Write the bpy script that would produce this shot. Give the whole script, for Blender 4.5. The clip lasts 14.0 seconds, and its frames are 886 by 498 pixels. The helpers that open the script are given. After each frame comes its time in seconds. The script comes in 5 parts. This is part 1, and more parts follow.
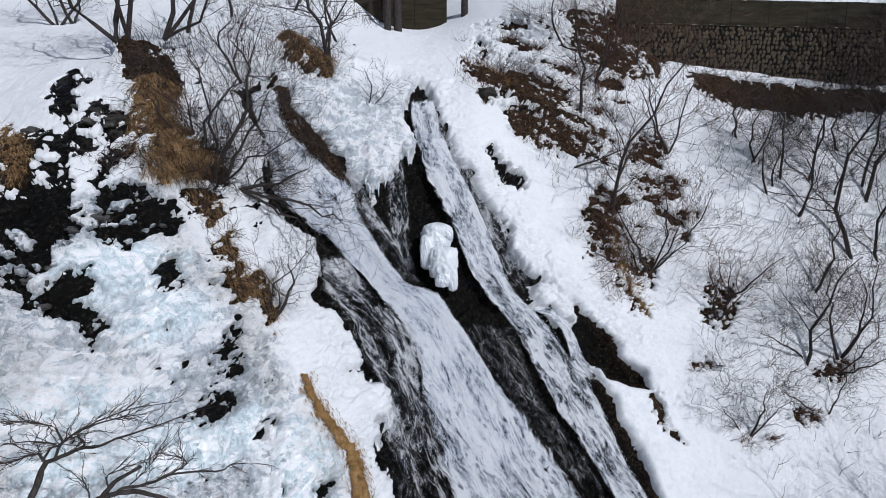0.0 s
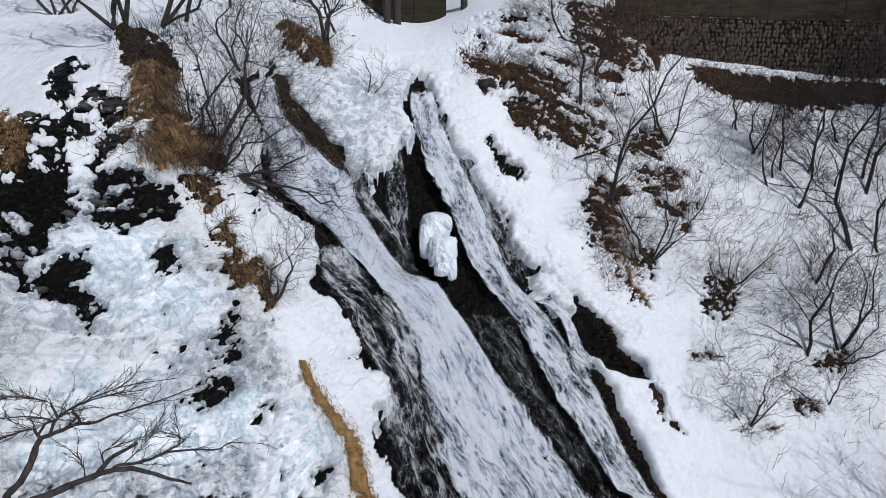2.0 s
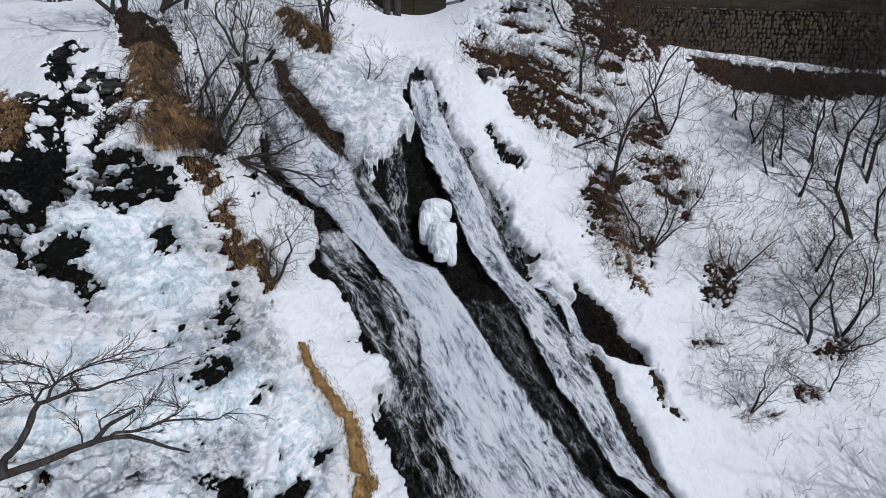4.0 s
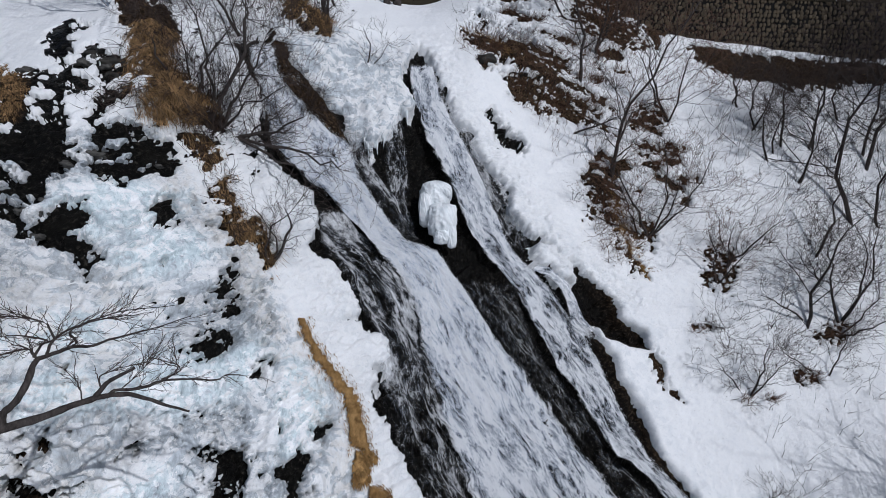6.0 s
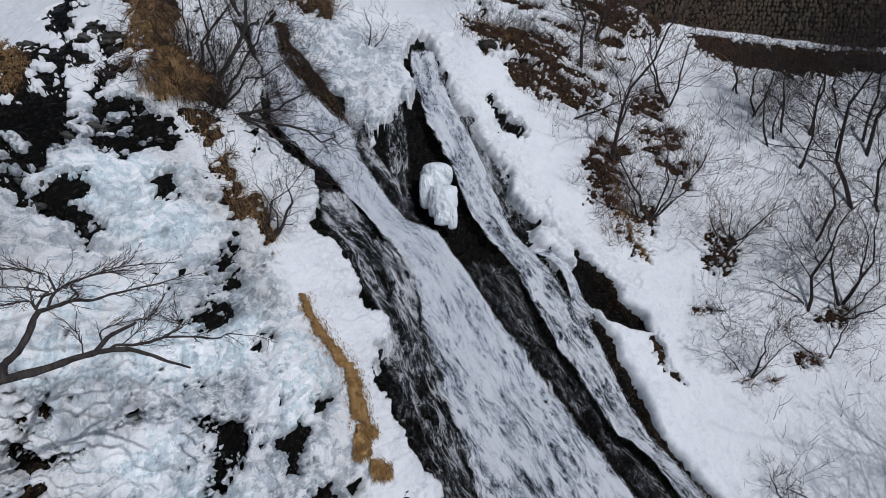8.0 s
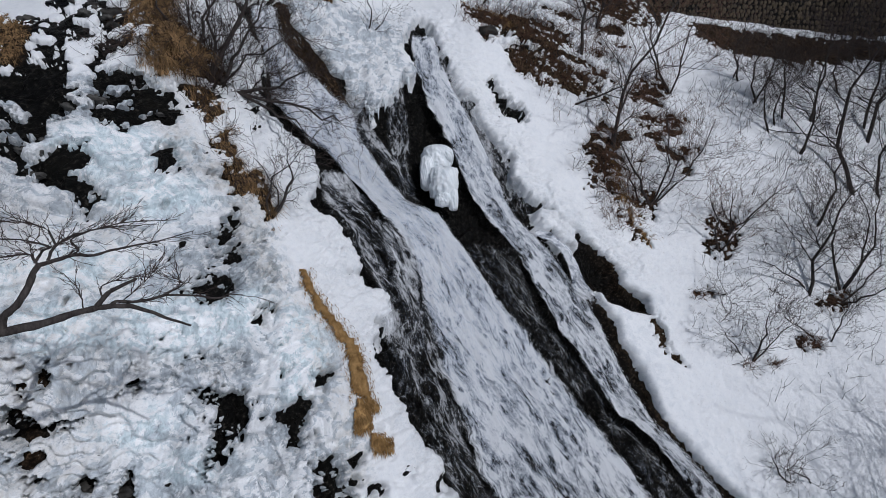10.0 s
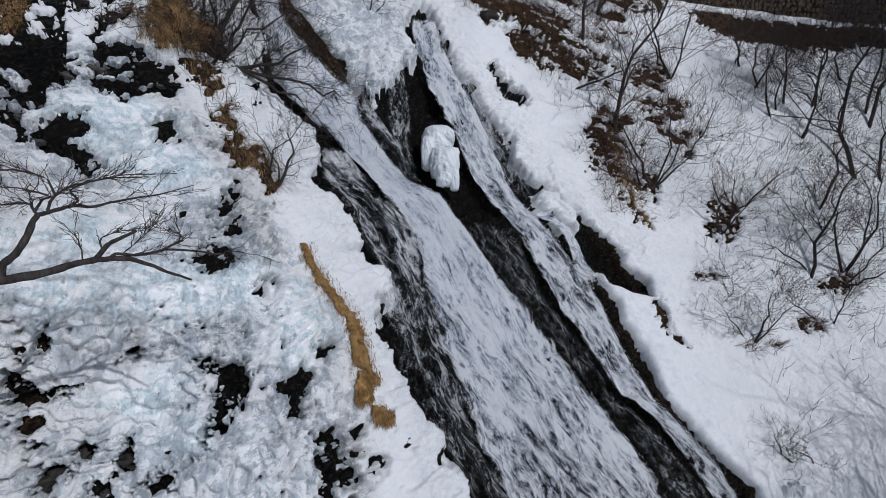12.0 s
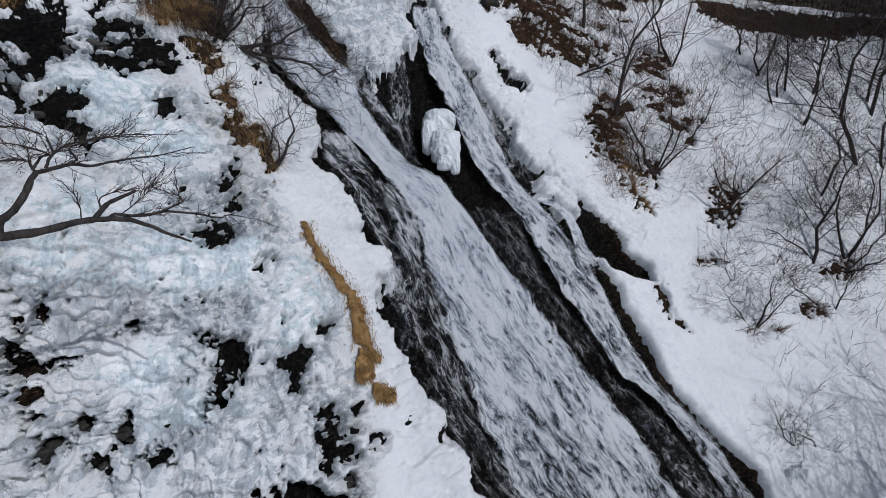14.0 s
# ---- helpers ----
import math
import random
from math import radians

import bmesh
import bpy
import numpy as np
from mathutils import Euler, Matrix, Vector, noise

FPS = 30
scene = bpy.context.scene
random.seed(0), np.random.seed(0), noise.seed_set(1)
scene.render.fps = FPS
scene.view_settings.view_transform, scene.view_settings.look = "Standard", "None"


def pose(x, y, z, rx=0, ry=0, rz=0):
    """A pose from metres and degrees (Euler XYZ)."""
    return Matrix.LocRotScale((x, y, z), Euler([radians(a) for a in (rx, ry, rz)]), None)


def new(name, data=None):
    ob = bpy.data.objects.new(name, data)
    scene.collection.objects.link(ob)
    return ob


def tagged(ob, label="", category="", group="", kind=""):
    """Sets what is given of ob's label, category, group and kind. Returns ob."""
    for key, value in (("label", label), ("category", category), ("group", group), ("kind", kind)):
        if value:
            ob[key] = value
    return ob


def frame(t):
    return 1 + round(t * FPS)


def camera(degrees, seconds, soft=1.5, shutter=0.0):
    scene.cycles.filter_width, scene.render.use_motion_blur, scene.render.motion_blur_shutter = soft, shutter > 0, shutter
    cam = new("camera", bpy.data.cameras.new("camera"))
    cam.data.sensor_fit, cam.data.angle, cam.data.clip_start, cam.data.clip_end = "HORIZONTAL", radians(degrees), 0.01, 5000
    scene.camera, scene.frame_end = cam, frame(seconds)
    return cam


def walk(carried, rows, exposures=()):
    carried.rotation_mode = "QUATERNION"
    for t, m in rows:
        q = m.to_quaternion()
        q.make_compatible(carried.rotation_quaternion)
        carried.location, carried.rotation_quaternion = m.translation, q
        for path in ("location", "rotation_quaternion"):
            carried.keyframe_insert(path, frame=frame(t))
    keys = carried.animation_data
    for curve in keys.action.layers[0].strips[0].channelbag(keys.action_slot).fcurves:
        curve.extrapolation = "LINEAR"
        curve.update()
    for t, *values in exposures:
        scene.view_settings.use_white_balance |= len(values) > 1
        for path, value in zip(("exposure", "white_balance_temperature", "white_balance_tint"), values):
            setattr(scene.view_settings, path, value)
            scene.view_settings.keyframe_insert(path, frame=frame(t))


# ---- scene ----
cam = camera(82.1, 14.0, soft=0.6)
METRES, EYE, TILT, LEAN, TURN = 8.0, 24.0, -5.0, 0.0, 0.0
ROWS = [
    (0.0, 0.0, 0.0, 0.0, -0.0, 0.0, 0.0),
    (0.5, 0.0008, 0.0051, -0.0241, -0.02, -0.02, -0.02),
    (1.0, 0.002, 0.0089, -0.0441, -0.02, -0.02, -0.02),
    (1.5, 0.004, 0.0117, -0.0654, -0.02, -0.03, -0.02),
    (2.0, 0.0044, 0.0146, -0.0881, -0.04, -0.04, -0.02),
    (2.5, 0.0059, 0.0165, -0.1143, -0.04, -0.03, -0.02),
    (3.0, 0.0078, 0.0183, -0.1418, -0.03, -0.03, -0.02),
    (5.5, 0.0051, 0.0266, -0.3222, -0.09, -0.01, -0.09),
    (6.0, 0.0037, 0.0266, -0.3605, -0.09, -0.01, -0.13),
    (6.5, 0.0017, 0.0264, -0.4022, -0.09, 0.01, -0.12),
    (7.0, 0.0001, 0.0267, -0.4451, -0.1, 0.03, -0.12),
    (7.5, -0.0017, 0.0276, -0.4866, -0.11, 0.04, -0.12),
    (8.0, -0.0027, 0.0283, -0.524, -0.11, 0.06, -0.14),
    (10.5, -0.0136, 0.0418, -0.7254, -0.15, 0.17, -0.17),
    (11.0, -0.0158, 0.0456, -0.7681, -0.15, 0.19, -0.16),
    (11.5, -0.0177, 0.0489, -0.8119, -0.15, 0.2, -0.17),
    (12.0, -0.0192, 0.053, -0.8545, -0.14, 0.23, -0.17),
    (12.5, -0.0226, 0.0582, -0.8956, -0.15, 0.26, -0.17),
    (13.0, -0.0231, 0.0621, -0.9363, -0.13, 0.3, -0.18),
    (13.5, -0.0255, 0.0662, -0.9705, -0.15, 0.29, -0.19),
    (14.0, -0.0269, 0.0702, -0.9951, -0.16, 0.3, -0.19),
]
walk(cam, [(t, pose(0, 0, EYE, TILT, LEAN, TURN) @ pose(METRES * x, METRES * y, METRES * z, 90 + pitch, roll, yaw)) for t, x, y, z, yaw, pitch, roll in ROWS],
     [(0.0, -0.42, 5870, 12), (3.0, -0.46, 5870, 12), (6.5, -0.66, 5860, 12), (10.5, -0.78, 5850, 12), (14.0, -0.80, 5850, 12)])


# ---- light: clear winter sky, sun over the right shoulder, behind the camera ----
SUN_DIR = Vector((-0.518, 0.607, -0.602)).normalized()
world = bpy.data.worlds.new("sky")
scene.world = world
world.use_nodes = True
wn = world.node_tree
sky = wn.nodes.new("ShaderNodeTexSky")
sky.sky_type, sky.sun_disc = "NISHITA", False
sky.sun_elevation = math.asin(-SUN_DIR.z)
sky.sun_rotation = math.atan2(-SUN_DIR.x, -SUN_DIR.y)
wn.links.new(sky.outputs[0], wn.nodes["Background"].inputs[0])
wn.nodes["Background"].inputs[1].default_value = 0.056
sun = new("sun", bpy.data.lights.new("sun", "SUN"))
sun.data.energy, sun.data.angle, sun.data.color = 3.15, radians(0.6), (1.0, 0.975, 0.94)
sun.matrix_world = SUN_DIR.to_track_quat("-Z", "Y").to_matrix().to_4x4()


# ---- materials ----
def material(name, rough=0.8, metal=0.0):
    m = bpy.data.materials.new(name)
    m.use_nodes = True
    n = m.node_tree.nodes
    b = n["Principled BSDF"]
    b.inputs["Roughness"].default_value, b.inputs["Metallic"].default_value = rough, metal
    return m, m.node_tree, b


def node(tree, kind, **inputs):
    n = tree.nodes.new(kind)
    for key, value in inputs.items():
        n.inputs[key.replace("_", " ")].default_value = value
    return n


def noise_tex(tree, scale, detail=6.0, rough=0.6, vector=None, distortion=0.0):
    n = node(tree, "ShaderNodeTexNoise", Scale=scale, Detail=detail, Roughness=rough, Distortion=distortion)
    if vector is None:
        vector = tree.nodes.new("ShaderNodeTexCoord").outputs["Object"]
    tree.links.new(vector, n.inputs["Vector"])
    return n.outputs["Fac"]


def ramp(tree, fac, stops):
    r = tree.nodes.new("ShaderNodeValToRGB")
    e = r.color_ramp.elements
    while len(e) < len(stops):
        e.new(0.5)
    for el, (p, c) in zip(e, stops):
        el.position = p
        el.color = (*c, 1) if isinstance(c, tuple) else (c, c, c, 1)
    tree.links.new(fac, r.inputs["Fac"])
    return r.outputs["Color"]


def blend(tree, fac, a, b, mode="MIX"):
    m = tree.nodes.new("ShaderNodeMix")
    m.data_type, m.blend_type = "RGBA", mode
    for sock, v in ((m.inputs[0], fac), (m.inputs[6], a), (m.inputs[7], b)):
        if isinstance(v, (int, float)):
            sock.default_value = v
        elif isinstance(v, tuple):
            sock.default_value = (*v, 1)
        else:
            tree.links.new(v, sock)
    return m.outputs[2]


def maths(tree, op, a, b=0.0, c=0.0, clamp=False):
    m = tree.nodes.new("ShaderNodeMath")
    m.operation, m.use_clamp = op, clamp
    for sock, v in zip(m.inputs, (a, b, c)):
        if isinstance(v, (int, float)):
            sock.default_value = v
        else:
            tree.links.new(v, sock)
    return m.outputs[0]


def bump(tree, bsdf, height, strength, distance, under=None):
    b = node(tree, "ShaderNodeBump", Strength=strength)
    if isinstance(distance, float):
        b.inputs["Distance"].default_value = distance
    else:
        tree.links.new(distance, b.inputs["Distance"])
    tree.links.new(height, b.inputs["Height"])
    if under is not None:
        tree.links.new(under, b.inputs["Normal"])
    tree.links.new(b.outputs["Normal"], bsdf.inputs["Normal"])
    return b.outputs["Normal"]


def attr(tree, name):
    a = tree.nodes.new("ShaderNodeAttribute")
    a.attribute_name = name
    return a.outputs["Fac"]


def stretched(tree, sx, sy, sz, source="Object"):
    mp = tree.nodes.new("ShaderNodeMapping")
    mp.inputs["Scale"].default_value = (sx, sy, sz)
    tree.links.new(tree.nodes.new("ShaderNodeTexCoord").outputs[source], mp.inputs["Vector"])
    return mp.outputs["Vector"]


def snow_material():
    m, t, b = material("snow_and_ice", 0.75)
    fine, mid, big = noise_tex(t, 14.0, 8, 0.75), noise_tex(t, 2.4, 8, 0.68), noise_tex(t, 0.35, 4)
    white = ramp(t, mid, [(0.3, (0.90, 0.912, 0.925)), (0.55, (0.972, 0.975, 0.975))])
    white = blend(t, 1.0, white, ramp(t, fine, [(0.36, (0.86, 0.87, 0.89)), (0.47, (1.0, 1.0, 1.0))]), "MULTIPLY")
    # wind-blown litter on the snow
    specks = ramp(t, noise_tex(t, 7.0, 5, 0.75), [(0.62, 0.0), (0.68, 1.0)])
    litter = maths(t, "MULTIPLY", maths(t, "MULTIPLY", specks, attr(t, "litter")), 0.7)
    white = blend(t, litter, white, (0.13, 0.09, 0.065))
    vein = noise_tex(t, 1.5, 9, 0.72, stretched(t, 2.4, 2.4, 0.8), 0.8)
    ice_col = ramp(t, vein, [(0.33, (0.22, 0.24, 0.26)), (0.41, (0.46, 0.495, 0.53)), (0.51, (0.61, 0.655, 0.695)), (0.66, (0.80, 0.85, 0.88))])
    # hard-edged patches where the snow has come off the ice
    torn = noise_tex(t, 1.25, 10, 0.68, stretched(t, 1.0, 1.0, 1.25), 0.7)
    torn = maths(t, "ADD", maths(t, "MULTIPLY", torn, 0.75), maths(t, "MULTIPLY", big, 0.25))
    icy = ramp(t, attr(t, "ice"), [(0.12, 0.0), (0.42, 1.0)])
    amount = maths(t, "MULTIPLY", icy, ramp(t, torn, [(0.504, 0.0), (0.516, 1.0)]))
    stain = maths(t, "MULTIPLY", attr(t, "stain"), ramp(t, mid, [(0.4, 0.0), (0.65, 0.6)]))
    col = blend(t, amount, white, ice_col)
    # laps of ice frozen one over the other, their edges drawn as dark lines
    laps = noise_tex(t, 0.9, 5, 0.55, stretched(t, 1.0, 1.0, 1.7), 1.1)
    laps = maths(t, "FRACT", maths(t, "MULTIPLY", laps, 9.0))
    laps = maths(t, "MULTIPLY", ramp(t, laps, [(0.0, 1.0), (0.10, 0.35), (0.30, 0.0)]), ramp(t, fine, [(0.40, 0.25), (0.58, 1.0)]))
    col = blend(t, stain, col, (0.40, 0.33, 0.22))
    # glazed, wax-like ice
    wax = attr(t, "wax")
    glaze_col = ramp(t, vein, [(0.36, (0.37, 0.45, 0.48)), (0.48, (0.60, 0.715, 0.745)), (0.62, (0.84, 0.91, 0.925))])
    col = blend(t, maths(t, "MULTIPLY", maths(t, "MULTIPLY", wax, ramp(t, torn, [(0.455, 0.0), (0.47, 1.0)])), ramp(t, mid, [(0.50, 0.75), (0.60, 0.0)])), col, glaze_col)
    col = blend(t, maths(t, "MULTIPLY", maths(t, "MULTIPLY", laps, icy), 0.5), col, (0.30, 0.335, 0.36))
    # crevices and scales of the broken ice; crevice shade and dirt painted as dark lines
    crust = attr(t, "crust")
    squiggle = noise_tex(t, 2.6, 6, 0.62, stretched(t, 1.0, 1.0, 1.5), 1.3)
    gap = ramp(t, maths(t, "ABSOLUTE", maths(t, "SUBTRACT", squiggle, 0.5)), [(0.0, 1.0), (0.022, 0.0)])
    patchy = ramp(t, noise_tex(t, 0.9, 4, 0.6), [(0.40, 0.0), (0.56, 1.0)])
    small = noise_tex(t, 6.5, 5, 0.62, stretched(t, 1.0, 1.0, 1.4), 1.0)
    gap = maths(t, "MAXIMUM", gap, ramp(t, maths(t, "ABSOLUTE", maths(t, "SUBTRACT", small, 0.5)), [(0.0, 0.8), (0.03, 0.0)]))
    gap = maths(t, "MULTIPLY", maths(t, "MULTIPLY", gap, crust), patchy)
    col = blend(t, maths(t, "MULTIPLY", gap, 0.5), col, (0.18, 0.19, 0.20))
    t.links.new(col, b.inputs["Base Color"])
    t.links.new(maths(t, "SUBTRACT", maths(t, "SUBTRACT", 0.8, maths(t, "MULTIPLY", amount, 0.4)), maths(t, "MULTIPLY", wax, 0.12)), b.inputs["Roughness"])
    n1 = bump(t, b, mid, 0.5, 0.09)
    scales = node(t, "ShaderNodeTexVoronoi", Scale=3.4)
    t.links.new(blend(t, 0.12, stretched(t, 1.0, 1.0, 1.5), node(t, "ShaderNodeTexNoise", Scale=2.0).outputs["Color"], "ADD"), scales.inputs["Vector"])
    rough = maths(t, "SUBTRACT", maths(t, "MULTIPLY", squiggle, 1.2), maths(t, "MULTIPLY", scales.outputs["Distance"], 0.6))
    n2 = bump(t, b, maths(t, "MULTIPLY", rough, crust), 0.7, 0.11, n1)
    bump(t, b, fine, 0.8, maths(t, "SUBTRACT", maths(t, "ADD", 0.06, maths(t, "MULTIPLY", crust, 0.06)), maths(t, "MULTIPLY", wax, 0.04)), n2)
    return m


def rock_material():
    m, t, b = material("wet_basalt", 0.4)
    big, fine = noise_tex(t, 0.8, 6, 0.6), noise_tex(t, 6.0, 8, 0.7)
    # the lightest stop puts small highlights into the rock's colour
    col = ramp(t, fine, [(0.35, (0.0018, 0.0018, 0.0017)), (0.55, (0.0045, 0.0043, 0.0039)), (0.66, (0.055, 0.049, 0.040))])
    moss = ramp(t, big, [(0.55, 0.0), (0.72, 0.6)])
    col = blend(t, moss, col, (0.010, 0.009, 0.007))
    soil = ramp(t, fine, [(0.35, (0.007, 0.0046, 0.0032)), (0.5, (0.020, 0.013, 0.008)), (0.66, (0.14, 0.090, 0.052))])
    frac = attr(t, "soil")
    col = blend(t, frac, col, soil)
    t.links.new(col, b.inputs["Base Color"])
    b.inputs["Specular IOR Level"].default_value = 0.07
    t.links.new(maths(t, "ADD", maths(t, "ADD", 0.22, maths(t, "MULTIPLY", big, 0.25)), maths(t, "MULTIPLY", frac, 0.5)), b.inputs["Roughness"])
    v = node(t, "ShaderNodeTexVoronoi", Scale=1.6)
    t.links.new(stretched(t, 1.0, 1.0, 0.6), v.inputs["Vector"])
    n1 = bump(t, b, v.outputs["Distance"], 0.8, 0.3)
    bump(t, b, fine, 0.9, 0.15, n1)
    return m


def water_material(name, trickle):
    """Falling water, as torn foam or as thin trickles over the rock."""
    m, t, b = material(name, 0.5)
    # the lines of the fall swerve and part
    drift_by = node(t, "ShaderNodeTexNoise", Scale=1.0, Detail=3.0)
    t.links.new(stretched(t, 0.9, 0.45, 1, "UV"), drift_by.inputs["Vector"])
    flow = blend(t, 1.0, stretched(t, 1, 1, 1, "UV"), blend(t, 1.0, drift_by.outputs["Color"], (0.40, 0.30, 0.0), "MULTIPLY"), "ADD")

    def along(sx, sy, detail, rough, bend):
        mp = node(t, "ShaderNodeMapping", Scale=(sx, sy, 1.0))
        t.links.new(flow, mp.inputs["Vector"])
        return noise_tex(t, 1.0, detail, rough, mp.outputs["Vector"], bend)
    a, f, c = along(4.2, 1.5, 8, 0.78, 0.5), along(26.0, 11.0, 6, 0.85, 0.5), along(1.0, 0.24, 5, 0.62, 0.4)
    thread = maths(t, "ABSOLUTE", maths(t, "SUBTRACT", along(2.6, 0.62, 5, 0.55, 0.5), 0.5))
    mixn = maths(t, "ADD", maths(t, "ADD", maths(t, "MULTIPLY", a, 0.40), maths(t, "MULTIPLY", f, 0.36)), maths(t, "SUBTRACT", maths(t, "MULTIPLY", c, 0.62), 0.13))
    mixn = maths(t, "ADD", mixn, maths(t, "SUBTRACT", 0.05, maths(t, "MULTIPLY", thread, 0.7)))
    if trickle:
        fine = maths(t, "ABSOLUTE", maths(t, "SUBTRACT", along(5.5, 1.3, 4, 0.55, 0.7), 0.5))
        lines = maths(t, "ADD", maths(t, "SUBTRACT", 0.6, maths(t, "MULTIPLY", thread, 22.0)), 0.0, clamp=True)
        lines = maths(t, "MAXIMUM", lines, maths(t, "SUBTRACT", 0.55, maths(t, "MULTIPLY", fine, 20.0)))
        body = maths(t, "MULTIPLY", lines, maths(t, "MULTIPLY", maths(t, "SUBTRACT", mixn, 0.42), 5.0, clamp=True), clamp=True)
        body = maths(t, "MULTIPLY", body, maths(t, "MULTIPLY", maths(t, "SUBTRACT", along(1.1, 0.3, 3, 0.5, 0.3), 0.38), 7.0, clamp=True))
        alpha = maths(t, "MULTIPLY", body, maths(t, "MULTIPLY", attr(t, "cover"), 1.7, clamp=True), clamp=True)
        haze = maths(t, "MULTIPLY", maths(t, "SUBTRACT", maths(t, "ADD", mixn, maths(t, "MULTIPLY", attr(t, "cover"), 0.40)), 0.86), 5.0, clamp=True)
        alpha = maths(t, "MAXIMUM", alpha, haze)
    else:
        body = maths(t, "SUBTRACT", maths(t, "ADD", mixn, maths(t, "MULTIPLY", attr(t, "cover"), 0.40)), 0.76)
        alpha = maths(t, "MULTIPLY", body, 6.0, clamp=True)
    col = ramp(t, mixn, [(0.42, (0.30, 0.36, 0.47)), (0.51, (0.62, 0.69, 0.81)), (0.60, (0.96, 0.975, 1.0))])
    t.links.new(col, b.inputs["Base Color"])
    t.links.new(maths(t, "MULTIPLY", alpha, 0.93), b.inputs["Alpha"])
    bump(t, b, mixn, 0.9, 0.3)
    return m


def plain(name, lo, hi, scale, rough=0.85, depth=0.02, stretch=(1, 1, 1), vary=0.0):
    m, t, b = material(name, rough)
    b.inputs["Specular IOR Level"].default_value = 0.5 if rough < 0.6 else 0.15
    f = noise_tex(t, scale, 6, 0.65, stretched(t, *stretch))
    col = ramp(t, f, [(0.3, lo), (0.7, hi)])
    if vary:
        g = t.nodes.new("ShaderNodeNewGeometry")
        k = maths(t, "ADD", 1.0 - vary, maths(t, "MULTIPLY", g.outputs["Random Per Island"], 2 * vary))
        col = blend(t, 1.0, col, k, "MULTIPLY")
    t.links.new(col, b.inputs["Base Color"])
    bump(t, b, f, 0.6, depth)
    return m


SNOW, ROCK = snow_material(), rock_material()
WATER, TRICKLE = water_material("falling_water", False), water_material("trickling_water", True)
BARK = plain("grey_bark", (0.019, 0.016, 0.015), (0.080, 0.068, 0.063), 9.0, 0.9, 0.02, (1, 1, 0.3))
TWIG = plain("brown_twig", (0.035, 0.026, 0.023), (0.085, 0.064, 0.056), 5.0, 0.9, 0.01, vary=0.35)
RED_TWIG = plain("reddish_brush", (0.070, 0.039, 0.027), (0.205, 0.118, 0.080), 5.0, 0.9, 0.01, vary=0.35)
STRAW = plain("dead_grass", (0.14, 0.075, 0.025), (0.44, 0.27, 0.11), 3.0, 0.85, 0.01, vary=0.4)
RUST_GRASS = plain("rusty_dead_grass", (0.062, 0.036, 0.018), (0.50, 0.31, 0.145), 1.6, 0.85, 0.01, vary=0.5)
DULL_GRASS = plain("dull_dead_grass", (0.08, 0.052, 0.030), (0.28, 0.195, 0.11), 3.0, 0.85, 0.01, vary=0.45)
STONE = plain("dark_wall_stone", (0.030, 0.023, 0.015), (0.135, 0.105, 0.070), 2.5, 0.85, 0.03, vary=0.4)
MORTAR = plain("dark_joint", (0.004, 0.004, 0.004), (0.010, 0.009, 0.008), 4.0)
# stained concrete, its colour darkened further to stand in for shade on the walls
CONCRETE = plain("stained_shaded_concrete", (0.016, 0.014, 0.008), (0.052, 0.043, 0.027), 0.9, 0.85, 0.02, (0.4, 1, 2.5))
BOULDER = plain("dark_boulder", (0.012, 0.012, 0.011), (0.06, 0.055, 0.048), 2.5, 0.6, 0.06)
GREY_STONE = plain("grey_stone", (0.022, 0.021, 0.020), (0.13, 0.125, 0.115), 5.0, 0.75, 0.08)
ICE = plain("white_ice", (0.70, 0.75, 0.77), (0.90, 0.91, 0.92), 1.8, 0.4, 0.08, (1.6, 1.6, 0.6))
FOAM = plain("white_foam", (0.62, 0.65, 0.70), (0.95, 0.96, 0.97), 6.0, 0.5, 0.02)

# ---- lie of the land: sections of the slope, lofted ----
GX = np.array([-26, -18, -12, -7, -2, 5, 14, 25, 42], float)
GZ = np.array([-8, 2, 9, 15, 21, 27, 33, 38, 46], float)
SECTIONS = np.array([
    [7.0, 9.5, 11.8, 13.5, 15.4, 18.2, 22.3, 25.9, 26.9],
    [10.4, 14.2, 16.9, 17.7, 19.4, 23.0, 27.7, 30.9, 31.6],
    [13.5, 16.4, 19.3, 21.1, 24.4, 28.3, 33.4, 35.5, 36.4],
    [16.3, 17.4, 20.9, 25.8, 29.9, 33.0, 37.4, 38.5, 40.3],
    [20.2, 21.1, 25.6, 31.4, 34.5, 37.6, 40.6, 41.2, 44.2],
    [25.7, 25.4, 30.0, 36.0, 38.0, 41.9, 44.4, 45.1, 48.0],
    [33.4, 32.6, 34.6, 39.8, 43.4, 45.7, 48.7, 50.8, 52.3],
    [41.1, 41.5, 42.9, 46.9, 50.3, 51.2, 52.6, 55.1, 57.0],
    [51.6, 54.0, 59.0, 64.6, 65.6, 60.6, 57.0, 63.3, 65.4]])


def weights(knots, v):
    """The four knots round v and their cubic weights."""
    v = np.clip(v, knots[0], knots[-1])
    i = np.clip(np.searchsorted(knots, v, side="right") - 1, 0, len(knots) - 2)
    lo, hi = np.maximum(i - 1, 0), np.minimum(i + 2, len(knots) - 1)
    h = knots[i + 1] - knots[i]
    t = (v - knots[i]) / h
    a, b = h / (knots[i + 1] - knots[lo]), h / (knots[hi] - knots[i])
    h00, h10, h01, h11 = 2*t**3 - 3*t**2 + 1, t**3 - 2*t**2 + t, -2*t**3 + 3*t**2, t**3 - t**2
    return (lo, i, i + 1, hi), (-h10 * a, h00 - h11 * b, h01 + h10 * a, h11 * b)


